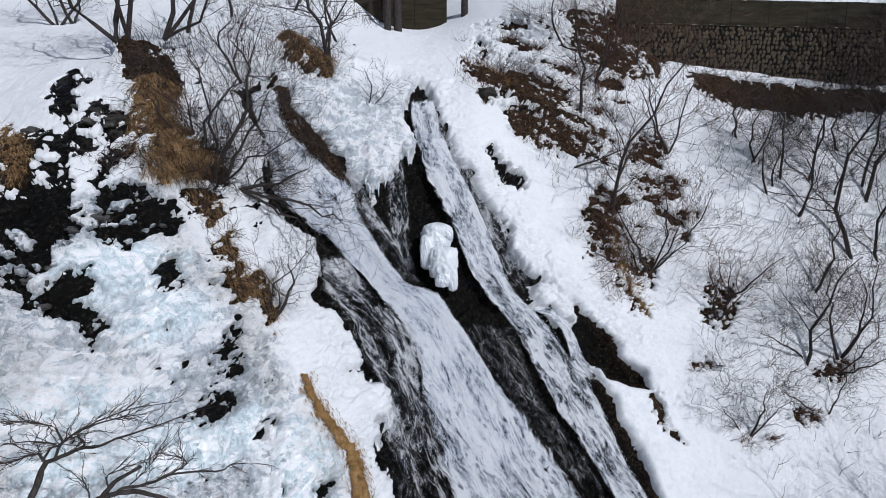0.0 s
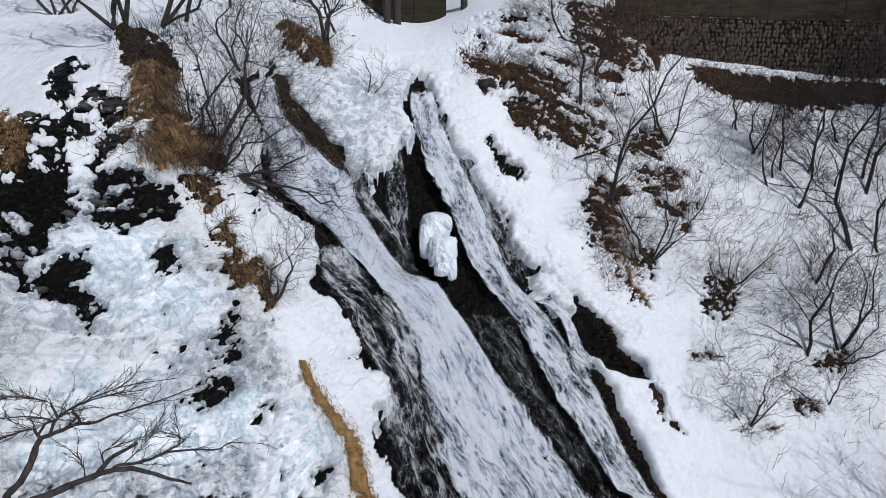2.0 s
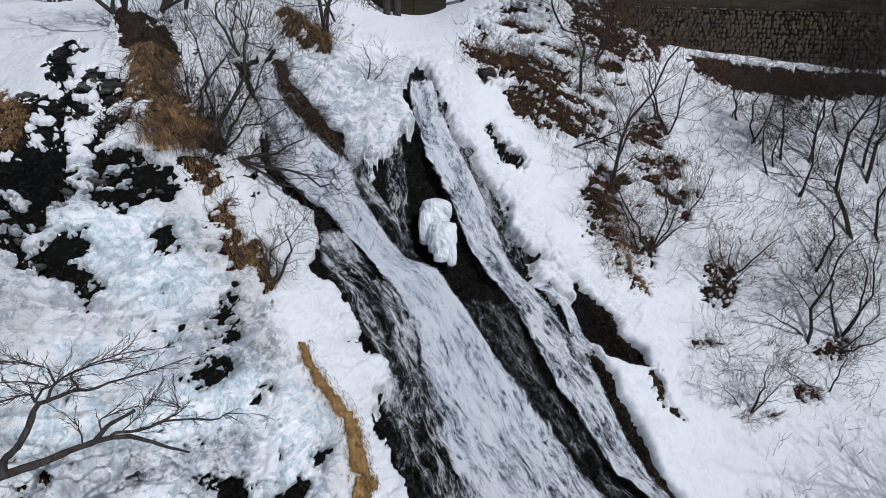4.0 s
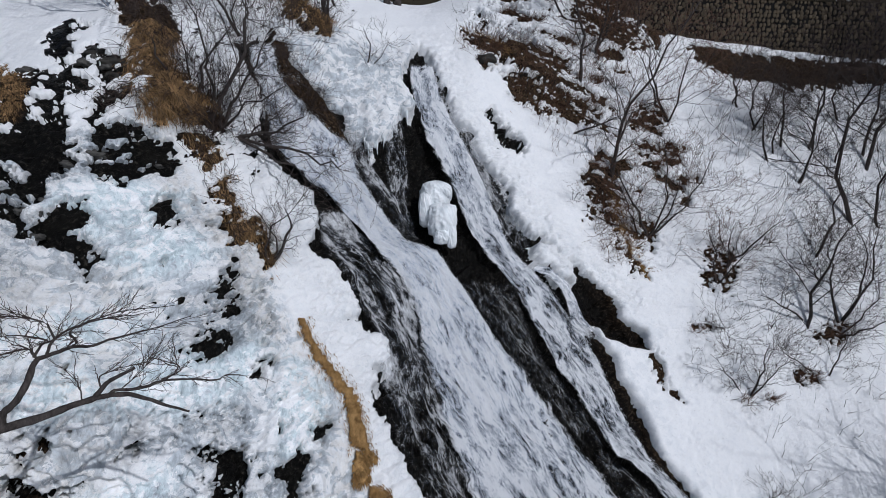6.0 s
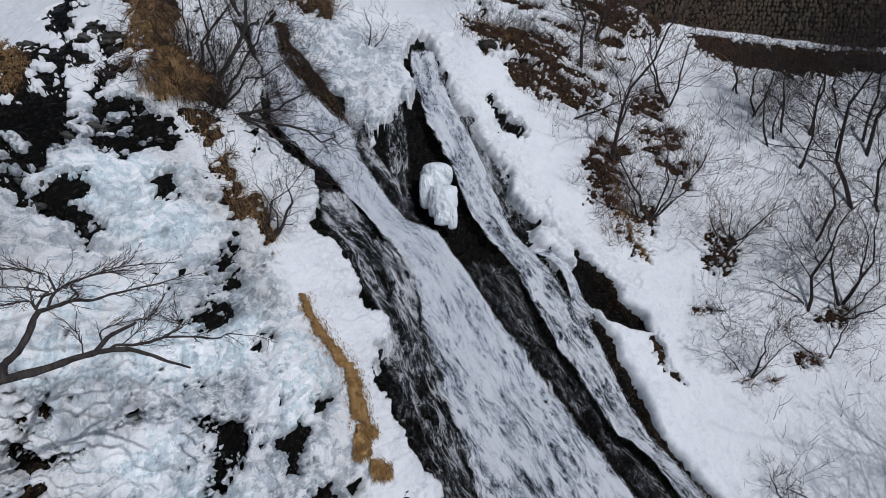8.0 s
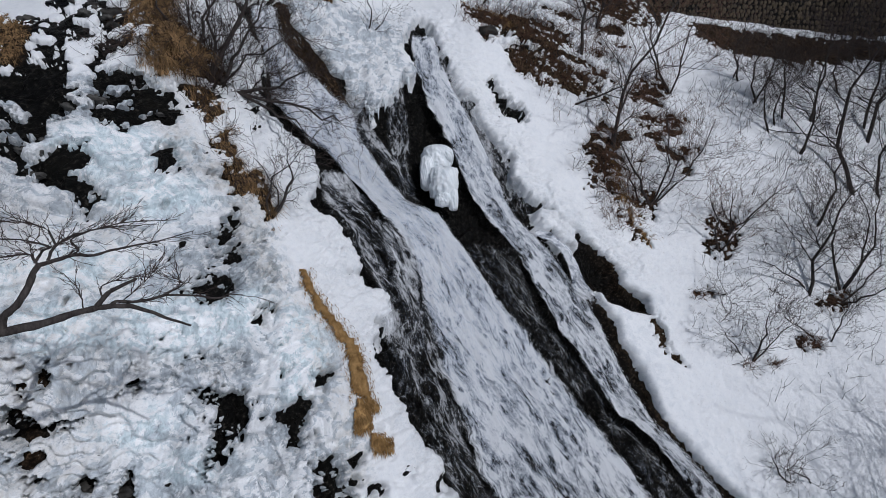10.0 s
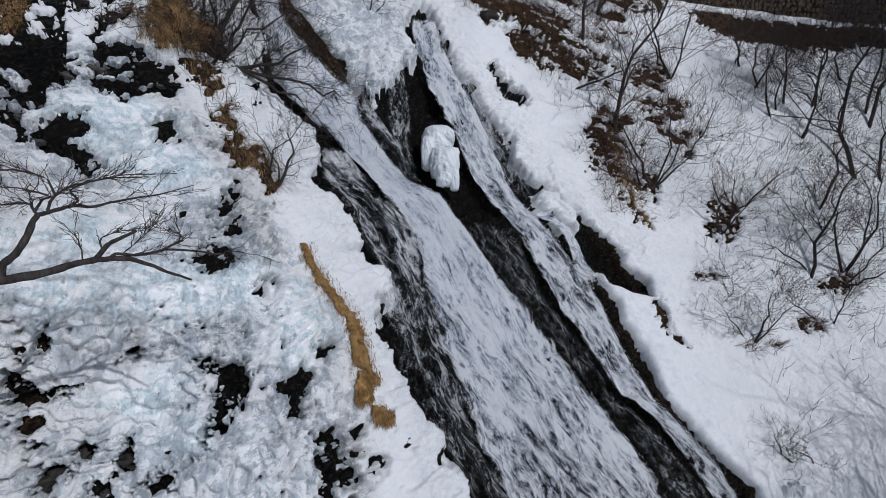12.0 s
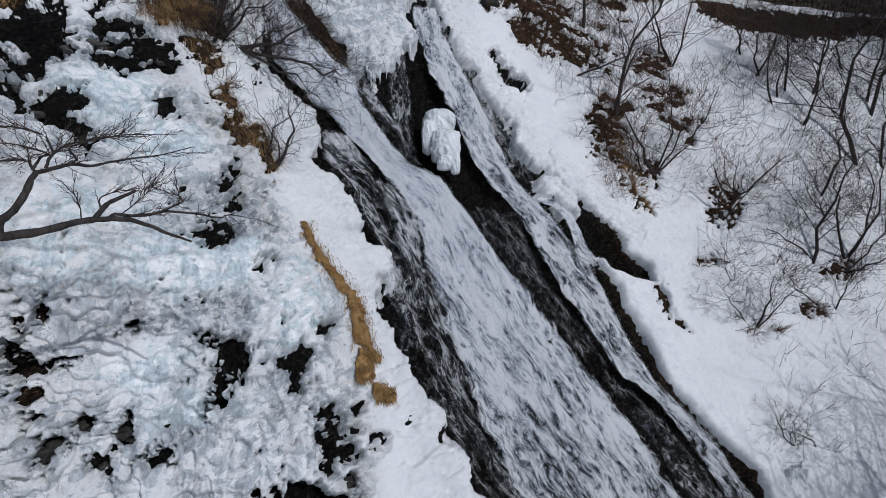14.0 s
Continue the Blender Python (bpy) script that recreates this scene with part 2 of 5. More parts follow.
def lie(x, z):
    """How far off (y) the snow lies at x and height z."""
    ix, wx = weights(GX, np.asarray(x, float))
    iz, wz = weights(GZ, np.asarray(z, float))
    return sum(p * q * SECTIONS[j, i] for j, q in zip(iz, wz) for i, p in zip(ix, wx))

# ---- plan: (x, height) outlines of what lies bare, streams and trees ----
LEFT_BANK = [(-13.83, 33.09), (-11.99, 29.98), (-10.98, 27.52), (-10.43, 25.08), (-9.87, 23.91), (-8.8, 23.21), (-7.83, 21.99), (-7.18, 20.95), (-7.22, 19.41), (-7.42, 18.72), (-6.04, 17.54), (-5.02, 16.28), (-4.52, 15.13), (-5.18, 14.9), (-4.28, 14.84), (-3.0, 13.57), (-2.65, 12.78), (-3.44, 12.61), (-3.48, 12.49), (-3.13, 11.04), (-2.4, 9.51), (-1.49, 8.47), (-0.5, 7.0), (0.26, 6.13), (0.17, 5.44), (0.93, 4.7), (1.58, 3.39), (1.99, 2.86)]
RIGHT_BANK = [(-1.98, 35.72), (-0.78, 34.13), (-0.42, 32.05), (0.72, 29.52), (2.05, 27.2), (2.83, 25.86), (3.73, 23.88), (5.11, 22.38), (5.38, 20.95), (6.48, 19.54), (8.53, 17.9), (10.19, 16.46), (11.64, 15.22), (12.98, 14.0), (12.88, 13.13), (14.72, 12.11), (14.88, 10.91), (13.36, 11.33), (11.45, 12.13), (10.74, 13.16), (11.41, 11.33), (11.99, 10.99), (12.07, 9.62), (13.31, 7.92), (13.52, 6.7), (13.83, 5.4), (14.9, 4.48), (15.67, 3.33), (16.86, 2.22), (18.58, 0.73), (18.85, -0.23), (19.09, -0.71)]
CURTAIN = [(-2.44, 35.27), (-2.85, 32.34), (-3.02, 30.97), (-2.11, 28.82), (-2.53, 27.96), (-3.07, 28.77), (-3.46, 26.96), (-4.89, 24.95), (-5.4, 25.75), (-6.34, 26.67), (-7.3, 27.65), (-7.87, 28.62), (-9.03, 29.85), (-9.95, 30.65), (-10.64, 32.45), (-11.64, 34.34)]
SNOW_ISLE = [(7.09, 18.38), (8.13, 18.31), (9.85, 15.87), (8.71, 16.05), (7.27, 17.08)]
BARE_NOTCH = [(3.91, 28.65), (4.43, 27.55), (5.05, 26.14), (6.61, 25.7), (5.84, 26.87), (4.93, 27.81)]
BARE_CRACK = [(14.68, 11.1), (15.23, 10.07), (15.89, 8.76), (16.69, 7.8), (16.16, 7.91), (15.32, 8.67), (14.78, 9.79)]
BARE_B1 = [(-21.69, 27.25), (-21.36, 27.73), (-20.57, 27.89), (-18.8, 27.26), (-18.19, 26.81), (-18.02, 25.65), (-17.39, 24.45), (-16.88, 23.16), (-17.08, 22.08), (-17.0, 21.38), (-17.38, 21.06), (-17.97, 21.2), (-18.68, 21.68), (-20.54, 23.08), (-23.31, 26.81)]
BARE_B2 = [(-21.37, 29.94), (-22.46, 31.32), (-22.12, 31.89), (-20.18, 31.22), (-20.82, 30.55), (-19.67, 29.31), (-18.03, 28.27), (-18.03, 27.6), (-17.13, 26.87), (-17.57, 26.68), (-18.3, 27.43), (-19.68, 28.57), (-20.68, 29.13)]
BARE_B3 = [(-16.6, 25.7), (-15.9, 24.6), (-15.47, 25.04), (-14.78, 24.48), (-13.88, 23.92), (-13.52, 22.93), (-13.97, 22.95), (-15.09, 22.42), (-15.8, 23.14), (-15.99, 24.33)]
BARE_B4 = [(-16.66, 20.68), (-16.26, 20.98), (-15.62, 20.81), (-15.44, 19.9), (-14.98, 19.19), (-14.5, 18.7), (-14.76, 18.23), (-14.96, 18.06), (-15.43, 19.04), (-16.15, 19.55), (-17.02, 19.95)]
BARE_B5 = [(-19.03, 21.14), (-18.1, 21.32), (-17.52, 20.96), (-17.38, 20.3), (-17.89, 20.55)]
BARE_C1 = [(-9.78, 10.51), (-9.52, 10.7), (-8.47, 10.37), (-8.21, 9.51), (-8.72, 8.74), (-9.22, 7.98), (-9.57, 7.62), (-9.52, 8.6), (-9.44, 9.42)]
BARE_C2 = [(-5.57, 7.66), (-4.8, 7.51), (-4.63, 7.03), (-3.68, 6.34), (-4.3, 5.89), (-4.43, 4.97), (-4.84, 4.87), (-5.26, 5.88), (-5.64, 6.54), (-5.49, 6.99)]
BARE_C3 = [(-7.38, 4.91), (-6.49, 4.95), (-5.23, 4.71), (-4.4, 4.6), (-3.49, 4.06), (-3.37, 2.66), (-7.19, 3.31)]
ROCK_SPOTS = [(-13.17, 20.55, 0.27, 0.43), (-10.24, 14.73, 0.6, 0.35), (-10.32, 17.47, 0.19, 0.65), (-8.48, 13.2, 0.36, 0.26), (-8.5, 15.15, 0.33, 0.38), (-8.89, 14.5, 0.26, 0.24), (-8.38, 13.49, 0.21, 0.31), (-8.02, 13.59, 0.21, 0.21), (-5.51, 10.6, 0.31, 0.21), (-9.96, 16.47, 0.24, 0.27), (-6.45, 9.49, 0.34, 0.34), (-6.2, 8.83, 0.17, 0.36), (-3.88, 7.27, 0.39, 0.27), (-2.93, 5.63, 0.35, 0.33), (-4.16, 5.58, 0.41, 0.37), (-11.2, 6.28, 0.42, 0.37)]
ROCK_SPOTS_LOW = [(-12.3, 7.34, 0.23, 0.37), (-13.57, 7.81, 0.2, 0.24), (-12.87, 6.35, 0.18, 0.2), (-3.96, 4.63, 0.36, 0.27), (-14.4, 7.13, 0.27, 0.43), (-15.57, 10.84, 0.24, 0.44), (-14.69, 10.1, 0.4, 0.2), (-9.88, 10.52, 0.28, 0.28), (-12.25, 11.35, 0.22, 0.15), (-17.38, 28.66, 0.61, 0.36), (-16.86, 27.78, 0.41, 0.3), (-18.55, 29.14, 0.43, 0.31), (-16.51, 28.39, 0.37, 0.24), (-16.26, 26.46, 0.29, 0.34)]
SOIL_LEFT_BANK = [(-20.77, 33.37), (-21.08, 34.41), (-18.35, 34.36), (-16.37, 32.33), (-15.33, 30.63), (-15.23, 29.09), (-14.2, 27.81), (-13.19, 26.74), (-13.26, 25.59), (-14.34, 25.08), (-15.15, 25.63), (-15.83, 26.96), (-16.49, 28.93), (-17.43, 30.4), (-18.38, 30.99)]
SOIL_LEFT_STRIP = [(-13.54, 24.96), (-12.66, 24.68), (-11.84, 23.76), (-10.76, 21.34), (-9.4, 19.75), (-8.63, 18.02), (-8.65, 17.03), (-9.07, 17.63), (-9.46, 18.97), (-10.59, 19.06), (-10.96, 20.27), (-11.97, 22.29), (-12.89, 23.77)]
SOIL_TOP_TUSSOCK = [(-12.98, 36.85), (-12.02, 37.71), (-10.11, 36.19), (-8.53, 35.05), (-7.96, 34.0), (-8.57, 32.67), (-9.69, 33.59), (-10.97, 34.26)]
SOIL_RIGHT_A = [(5.76, 32.52), (7.83, 32.11), (10.51, 31.73), (13.33, 30.47), (12.44, 28.55), (9.77, 28.22), (7.07, 29.66), (5.86, 30.63)]
SOIL_RIGHT_B = [(6.34, 37.18), (8.51, 36.62), (10.58, 35.41), (12.01, 33.91), (11.15, 32.35), (9.08, 33.36), (6.5, 34.39)]
SOIL_RIGHT_C = [(1.73, 38.62), (3.07, 37.78), (5.67, 36.38), (6.04, 35.01), (3.92, 35.18), (2.17, 36.53)]
SOIL_RIGHT_D = [(11.35, 23.64), (12.88, 23.87), (13.74, 21.83), (14.02, 19.24), (15.09, 17.15), (16.18, 15.52), (15.05, 15.55), (13.51, 17.6), (12.72, 20.11), (11.55, 21.85)]
SOIL_RIGHT_E = [(17.39, 30.3), (20.25, 30.65), (20.32, 28.66), (17.54, 27.05), (16.27, 28.09)]
SOIL_TOP_BRUSH = [(13.75, 47.16), (21.32, 48.9), (25.49, 41.03), (21.78, 36.83), (18.41, 35.94), (15.71, 37.46), (13.32, 39.64)]
SOIL_LEDGE = [(25.27, 38.36), (28.68, 38.06), (32.11, 37.26), (38.21, 36.76), (54.76, 36.04), (52.4, 33.24), (40.15, 33.02), (35.56, 32.37), (30.71, 33.26), (27.56, 34.18), (26.04, 35.63)]
SOIL_SPOTS = [(19.71, 25.95, 1.37, 0.59), (17.73, 25.8, 0.98, 0.78), (21.65, 16.46, 1.47, 1.9), (18.77, 12.07, 0.65, 0.37), (3.91, 33.86, 0.82, 0.92), (8.97, 39.88, 1.54, 0.41), (6.82, 41.11, 1.09, 0.42), (12.13, 37.56, 0.92, 0.4), (14.36, 32.83, 1.08, 0.43), (18.93, 24.82, 1.25, 0.48), (20.19, 23.17, 0.85, 0.47), (29.57, 11.61, 1.66, 0.91), (26.37, 8.84, 1.03, 0.47), (17.25, 33.91, 0.89, 0.45), (21.1, 7.62, 0.53, 0.3), (22.9, 7.59, 0.61, 0.27)]
SOIL_SPOTS_LEFT = [(-13.45, 26.44, 0.75, 1.07), (-12.73, 25.76, 0.69, 0.5), (-21.48, 27.54, 0.63, 0.26), (-20.68, 26.05, 0.43, 0.22), (-15.27, 11.62, 0.4, 0.76), (-15.23, 9.38, 0.2, 0.44), (-10.28, 19.9, 0.77, 0.77), (15.84, 18.78, 1.15, 1.32), (5.37, 44.04, 0.9, 0.32), (7.35, 43.2, 1.26, 0.38), (3.77, 39.48, 0.59, 0.29), (14.17, 24.1, 0.66, 0.47), (11.82, 20.56, 0.71, 0.62)]
GLAZE_SPOTS = [(-14.64, 20.95, 2.32, 1.42), (-12.68, 18.84, 1.55, 1.03), (-10.93, 13.54, 2.58, 1.17), (-10.34, 7.96, 1.52, 0.65), (-6.54, 11.48, 1.16, 1.8), (-14.83, 16.04, 1.95, 0.87), (-14.55, 13.81, 1.25, 0.94), (-6.93, 12.37, 0.79, 1.84), (-12.05, 9.69, 1.3, 0.87)]
ICICLE_LINE = [(20.39, 0.28), (21.12, 0.42), (21.67, 0.03)]
THICKET = [(-13.54, 25.44), (-12.41, 25.06), (-11.07, 24.85), (-12.68, 31.29), (-11.93, 29.03), (-12.24, 28.23), (-11.28, 27.48), (-10.64, 26.48), (-13.37, 27.49), (-14.27, 28.57), (-9.82, 24.96), (-12.46, 26.39)]
STREAM_LEFT = [(-12.23, 31.42, -10.63, 32.22), (-11.09, 28.69, -9.1, 29.32), (-10.56, 26.89, -7.81, 27.82), (-10.17, 25.27, -6.5, 26.16), (-9.13, 23.78, -5.28, 23.55), (-7.53, 22.3, -4.37, 22.0), (-6.27, 21.01, -3.47, 20.52), (-4.54, 19.15, -2.24, 19.05), (-3.66, 18.1, -0.09, 18.44), (-2.49, 16.88, 1.39, 16.49), (-1.65, 15.27, 2.7, 14.7), (-1.13, 13.52, 4.02, 12.85), (-0.81, 11.92, 5.39, 11.22), (-0.3, 10.16, 7.39, 8.66), (0.62, 8.18, 9.32, 6.48), (2.23, 4.44, 12.33, 2.5), (3.33, 2.34, 14.06, -0.3), (4.42, -0.19, 15.57, -3.12), (5.61, -2.91, 16.94, -6.15)]
STREAM_RIGHT = [(-2.55, 33.22, -0.69, 33.44), (-2.61, 32.05, -0.37, 32.11), (-2.23, 29.84, 0.16, 29.87), (-1.72, 28.11, 0.86, 28.37), (-0.84, 25.81, 1.97, 26.28), (0.33, 23.9, 2.91, 24.04), (1.12, 21.86, 3.79, 21.9), (1.88, 19.89, 4.5, 19.86), (2.9, 18.36, 5.14, 18.29), (3.95, 17.06, 6.72, 17.02), (4.98, 15.61, 8.0, 15.54), (5.76, 14.38, 8.9, 14.04), (6.59, 12.68, 10.26, 12.19), (7.6, 11.01, 11.15, 10.45), (8.83, 9.2, 11.82, 8.83), (9.65, 7.68, 12.45, 7.18), (10.79, 6.1, 13.35, 5.66), (11.65, 5.83, 13.8, 5.29), (13.16, 4.29, 15.17, 3.65), (14.35, 2.56, 16.64, 2.03), (15.71, 0.54, 17.87, 0.19), (16.9, -1.44, 18.84, -1.79), (18.5, -3.96, 20.23, -4.29)]
STREAM_THIN = [(-4.04, 27.49, -2.85, 27.56), (-3.9, 24.93, -2.47, 24.97), (-3.43, 22.5, -2.15, 22.52), (-2.96, 20.8, -2.16, 20.79), (-2.01, 18.97, -1.44, 19.06)]
STREAM_SIDE = [(6.31, 16.9, 6.52, 17.19), (7.57, 16.38, 7.95, 16.8), (8.42, 15.38, 9.13, 15.76), (8.84, 14.28, 9.73, 14.4), (8.79, 13.49, 10.17, 13.51), (9.28, 12.44, 11.34, 12.35), (10.19, 11.34, 11.88, 11.28)]
TREES_SLOPE = [(27.33, 11.66, [(2.42, 7.88)]), (33.97, 19.18, [(0.56, 12.6)]), (29.51, 16.74, [(0.87, 6.48)]), (27.25, 30.3, [(0.55, 3.78)]), (27.42, 27.48, [(0.83, 5.09)]), (28.04, 24.49, [(-0.85, 4.86)]), (30.0, 22.78, [(-0.92, 5.09), (1.41, 5.56)]), (32.64, 25.5, [(0.74, 6.94)]), (37.61, 24.01, [(-0.03, 11.8)]), (34.63, 24.61, [(0.69, 4.42)]), (28.84, 25.33, [(0.37, 4.59)]), (36.42, 18.96, [(0.79, 7.9)]), (21.52, 7.6, [(0.59, 3.65), (-2.91, 3.25), (1.98, 3.25)]), (27.59, 8.64, [(-2.98, 2.1), (0.53, 4.18)]), (27.84, 11.83, [(-7.02, 0.43), (-3.96, 2.59)]), (29.94, 11.42, [(3.18, 1.73), (1.39, 4.31)]), (22.9, 7.59, [(1.03, -2.07), (2.85, -3.74)]), (23.28, 0.9, [(-2.84, 2.38), (-2.11, 1.67)]), (30.22, 12.16, [(-2.1, 6.05), (-0.89, 6.9), (0.58, 6.9)]), (27.65, 29.86, [(0.05, 5.63)]), (28.12, 27.36, [(0.2, 5.9)]), (29.81, 25.91, [(-0.73, 6.3)]), (32.46, 25.84, [(0.26, 7.33)]), (37.66, 28.9, [(-0.13, 6.23)]), (38.01, 25.39, [(-0.81, 7.46)])]
TREES_BUSH = [(14.06, 23.55, [(1.25, 4.7), (4.45, 11.46)]), (10.91, 27.14, [(4.76, 2.0)]), (16.25, 18.57, [(-2.8, 4.65), (0.2, 6.84), (3.73, 5.96), (1.61, 4.21)]), (15.59, 18.79, [(-3.82, 1.78), (-1.66, 3.55)]), (21.89, 16.04, [(3.5, 3.74), (0.06, 3.3)]), (21.02, 15.05, [(-1.04, 3.92), (2.0, 3.06)]), (20.32, 28.66, [(-1.98, 5.94), (1.0, 6.43)]), (12.86, 32.45, [(-1.15, 9.57)]), (15.03, 35.73, [(0.08, 7.48), (2.3, 6.43)]), (12.51, 40.28, [(-0.99, 6.11)]), (20.53, 38.91, [(-0.54, 7.41)]), (18.16, 40.09, [(-0.81, 7.4)]), (19.38, 29.76, [(-1.7, 4.53)])]
TREES_LEFT = [(-20.25, 33.35, [(-3.11, 6.15), (0.31, 7.49), (2.18, 6.49)]), (-17.66, 33.67, [(0.13, 8.79), (2.54, 7.1), (4.96, 4.7)]), (-19.91, 33.66, [(1.71, 8.77), (-1.13, 8.77)]), (-12.62, 25.63, [(1.47, 6.37), (-0.69, 5.78), (2.03, 4.58)]), (-12.13, 25.33, [(2.65, 4.33), (4.48, 2.49), (2.01, 3.72)]), (-11.42, 25.04, [(3.57, 0.96), (5.45, -1.61), (4.45, -2.91)]), (-8.43, 34.57, [(-2.42, 7.4), (-0.24, 9.84), (3.13, 7.4)]), (-8.76, 33.69, [(1.11, 3.64), (-2.21, 3.64)]), (-8.86, 18.07, [(0.82, 2.73), (2.19, 3.63), (-0.52, 2.73)]), (-12.67, 31.92, [(-0.24, 3.46), (1.2, 4.14)]), (-30.09, 37.9, [(-1.33, 6.08), (1.76, 6.91), (-3.19, 4.42)]), (-29.02, 38.15, [(1.26, 6.01), (-0.99, 5.17)]), (-17.8, 39.75, [(-0.22, 6.8)]), (-14.13, 42.25, [(0.71, 7.13)]), (-8.92, 37.87, [(1.05, 5.35)]), (-13.18, 26.24, [(-1.71, 3.35), (-0.44, 4.25)]), (-6.09, 30.62, [(0.46, 3.09), (2.13, 2.27)]), (-19.04, 36.63, [(0.38, 8.75)]), (-10.97, 25.05, [(1.63, -0.33), (2.32, 0.98)])]
BRUSH_ZONE = [(1.03, 41.43), (7.4, 46.07), (21.43, 46.9), (20.46, 38.66), (17.62, 33.04), (20.37, 29.51), (21.53, 23.84), (20.65, 20.22), (17.77, 19.36), (13.73, 17.33), (11.73, 19.87), (9.79, 22.91), (12.32, 26.23), (8.62, 29.18), (5.55, 29.02), (3.35, 33.78)]
BRUSH_THICK = [(6.77, 38.02), (12.23, 37.97), (13.07, 44.99), (21.43, 46.9), (19.18, 36.42), (15.14, 34.8), (13.46, 29.65), (8.62, 29.18), (6.09, 29.56), (5.83, 32.77), (3.35, 33.78), (4.51, 35.21)]
TURF = [(-7.44, 15.24), (-7.13, 15.16), (-6.72, 14.26), (-6.01, 13.42), (-5.19, 12.45), (-4.36, 11.49), (-3.95, 10.55), (-3.58, 9.43), (-3.07, 8.73), (-3.21, 8.61), (-3.81, 9.28), (-4.45, 9.65), (-4.63, 10.5), (-4.92, 11.62), (-5.35, 11.94), (-5.81, 12.58), (-6.37, 13.26), (-6.74, 13.98), (-7.19, 14.59)]
TURF_LOW = [(-4.18, 9.38), (-3.66, 9.0), (-3.42, 8.29), (-3.7, 8.11), (-4.19, 8.4)]
TURF_TAIL = [(-3.44, 7.96), (-3.14, 7.77), (-2.51, 7.38), (-2.39, 7.12), (-3.11, 7.42)]
TURF_EDGE = [(-22.98, 28.66), (-21.98, 28.52), (-20.64, 27.76), (-19.54, 25.95), (-19.33, 25.06), (-19.82, 24.85)]
STREAM_SOIL = [(-11.34, 33.3), (-10.57, 32.53), (-9.79, 30.52), (-8.92, 29.65), (-7.9, 28.17), (-7.06, 26.82), (-6.31, 25.63), (-6.81, 25.79), (-7.91, 26.8), (-9.04, 27.85), (-9.88, 28.81), (-10.5, 30.44)]
CLIFF_ZONE = [(-22.15, 27.88), (-22.08, 31.75), (-16.78, 29.76), (-14.95, 25.05), (-13.39, 22.24), (-14.7, 18.29), (-17.23, 18.48)]
SAPLING_ZONE = [(23.27, 37.4), (29.34, 34.13), (44.69, 33.04), (34.78, 14.55), (31.56, 7.36), (20.95, 9.65), (16.97, 14.86), (21.01, 19.79)]
BRANCH_LOW = [(-12.07, 12.4, 14.98), (-11.54, 12.8, 15.2), (-10.97, 13.2, 15.31), (-10.42, 13.5, 15.46), (-9.93, 13.7, 15.62), (-9.58, 14.0, 15.66), (-8.98, 14.2, 15.64), (-8.4, 14.3, 15.43), (-7.89, 14.4, 15.19), (-7.42, 14.5, 15.02)]
BRANCH_FORK = [(-9.5, 14.0, 15.64), (-9.32, 14.1, 15.79), (-8.96, 14.3, 15.75), (-8.58, 14.5, 15.77), (-8.27, 14.7, 15.87), (-7.58, 15.0, 15.82), (-6.95, 15.3, 15.68), (-6.77, 15.5, 15.77), (-6.35, 15.7, 15.71)]
BRANCH_SPUR = [(-8.3, 14.6, 15.88), (-8.01, 14.7, 16.02), (-7.77, 14.8, 16.18), (-7.98, 14.9, 16.38)]
BRANCH_STUB = [(-9.79, 13.9, 15.62), (-9.5, 13.9, 15.98), (-9.23, 14.0, 16.2), (-8.72, 14.1, 16.45)]
BRANCH_SHOOT = [(-9.58, 13.9, 15.93), (-9.66, 14.0, 16.23), (-9.38, 14.0, 16.36), (-9.09, 14.1, 16.5)]
BRANCH_SHOOT_LONG = [(-9.19, 14.2, 15.79), (-8.86, 14.3, 16.1), (-8.6, 14.5, 16.43), (-8.34, 14.6, 16.74)]
BRANCH_SHOOT_LOW = [(-9.97, 13.7, 15.62), (-9.96, 13.6, 16.1), (-10.03, 13.5, 16.39)]
BRANCH_HIGH = [(-11.52, 12.85, 15.19), (-11.48, 12.9, 15.62), (-11.21, 13.0, 15.89), (-11.05, 13.2, 16.37), (-11.03, 13.4, 16.7), (-10.98, 13.5, 16.91)]
HIGH_REACH = [(-10.98, 13.5, 16.89), (-10.63, 13.6, 17.01), (-10.23, 13.8, 17.14), (-9.82, 14.0, 17.12), (-9.47, 14.2, 17.24), (-8.94, 14.4, 17.37), (-8.37, 14.7, 17.48), (-7.5, 15.0, 17.77)]
HIGH_CROOK = [(-10.23, 13.8, 17.16), (-10.09, 13.8, 17.29), (-10.28, 13.8, 17.56), (-10.02, 14.0, 17.76), (-9.67, 14.2, 17.89), (-9.04, 14.5, 18.04), (-7.94, 14.9, 18.09)]
HIGH_ARCH = [(-10.75, 13.55, 17.02), (-10.61, 13.6, 17.36), (-10.28, 13.7, 17.62), (-9.79, 13.9, 17.82), (-9.2, 14.1, 17.92), (-8.61, 14.3, 17.93)]
HIGH_BACK = [(-10.98, 13.5, 16.91), (-11.08, 13.4, 17.16), (-11.22, 13.3, 17.22), (-11.57, 13.0, 17.15), (-11.85, 12.9, 17.2)]
HIGH_BACK_LONG = [(-11.03, 13.45, 16.95), (-10.84, 13.5, 17.3), (-10.61, 13.5, 17.38), (-10.98, 13.4, 17.52), (-11.41, 13.2, 17.62), (-11.83, 13.0, 17.62)]
HIGH_BACK_TOP = [(-10.53, 13.6, 17.4), (-10.73, 13.6, 17.82), (-11.03, 13.5, 17.99), (-11.54, 13.4, 18.09), (-11.91, 13.3, 18.02)]
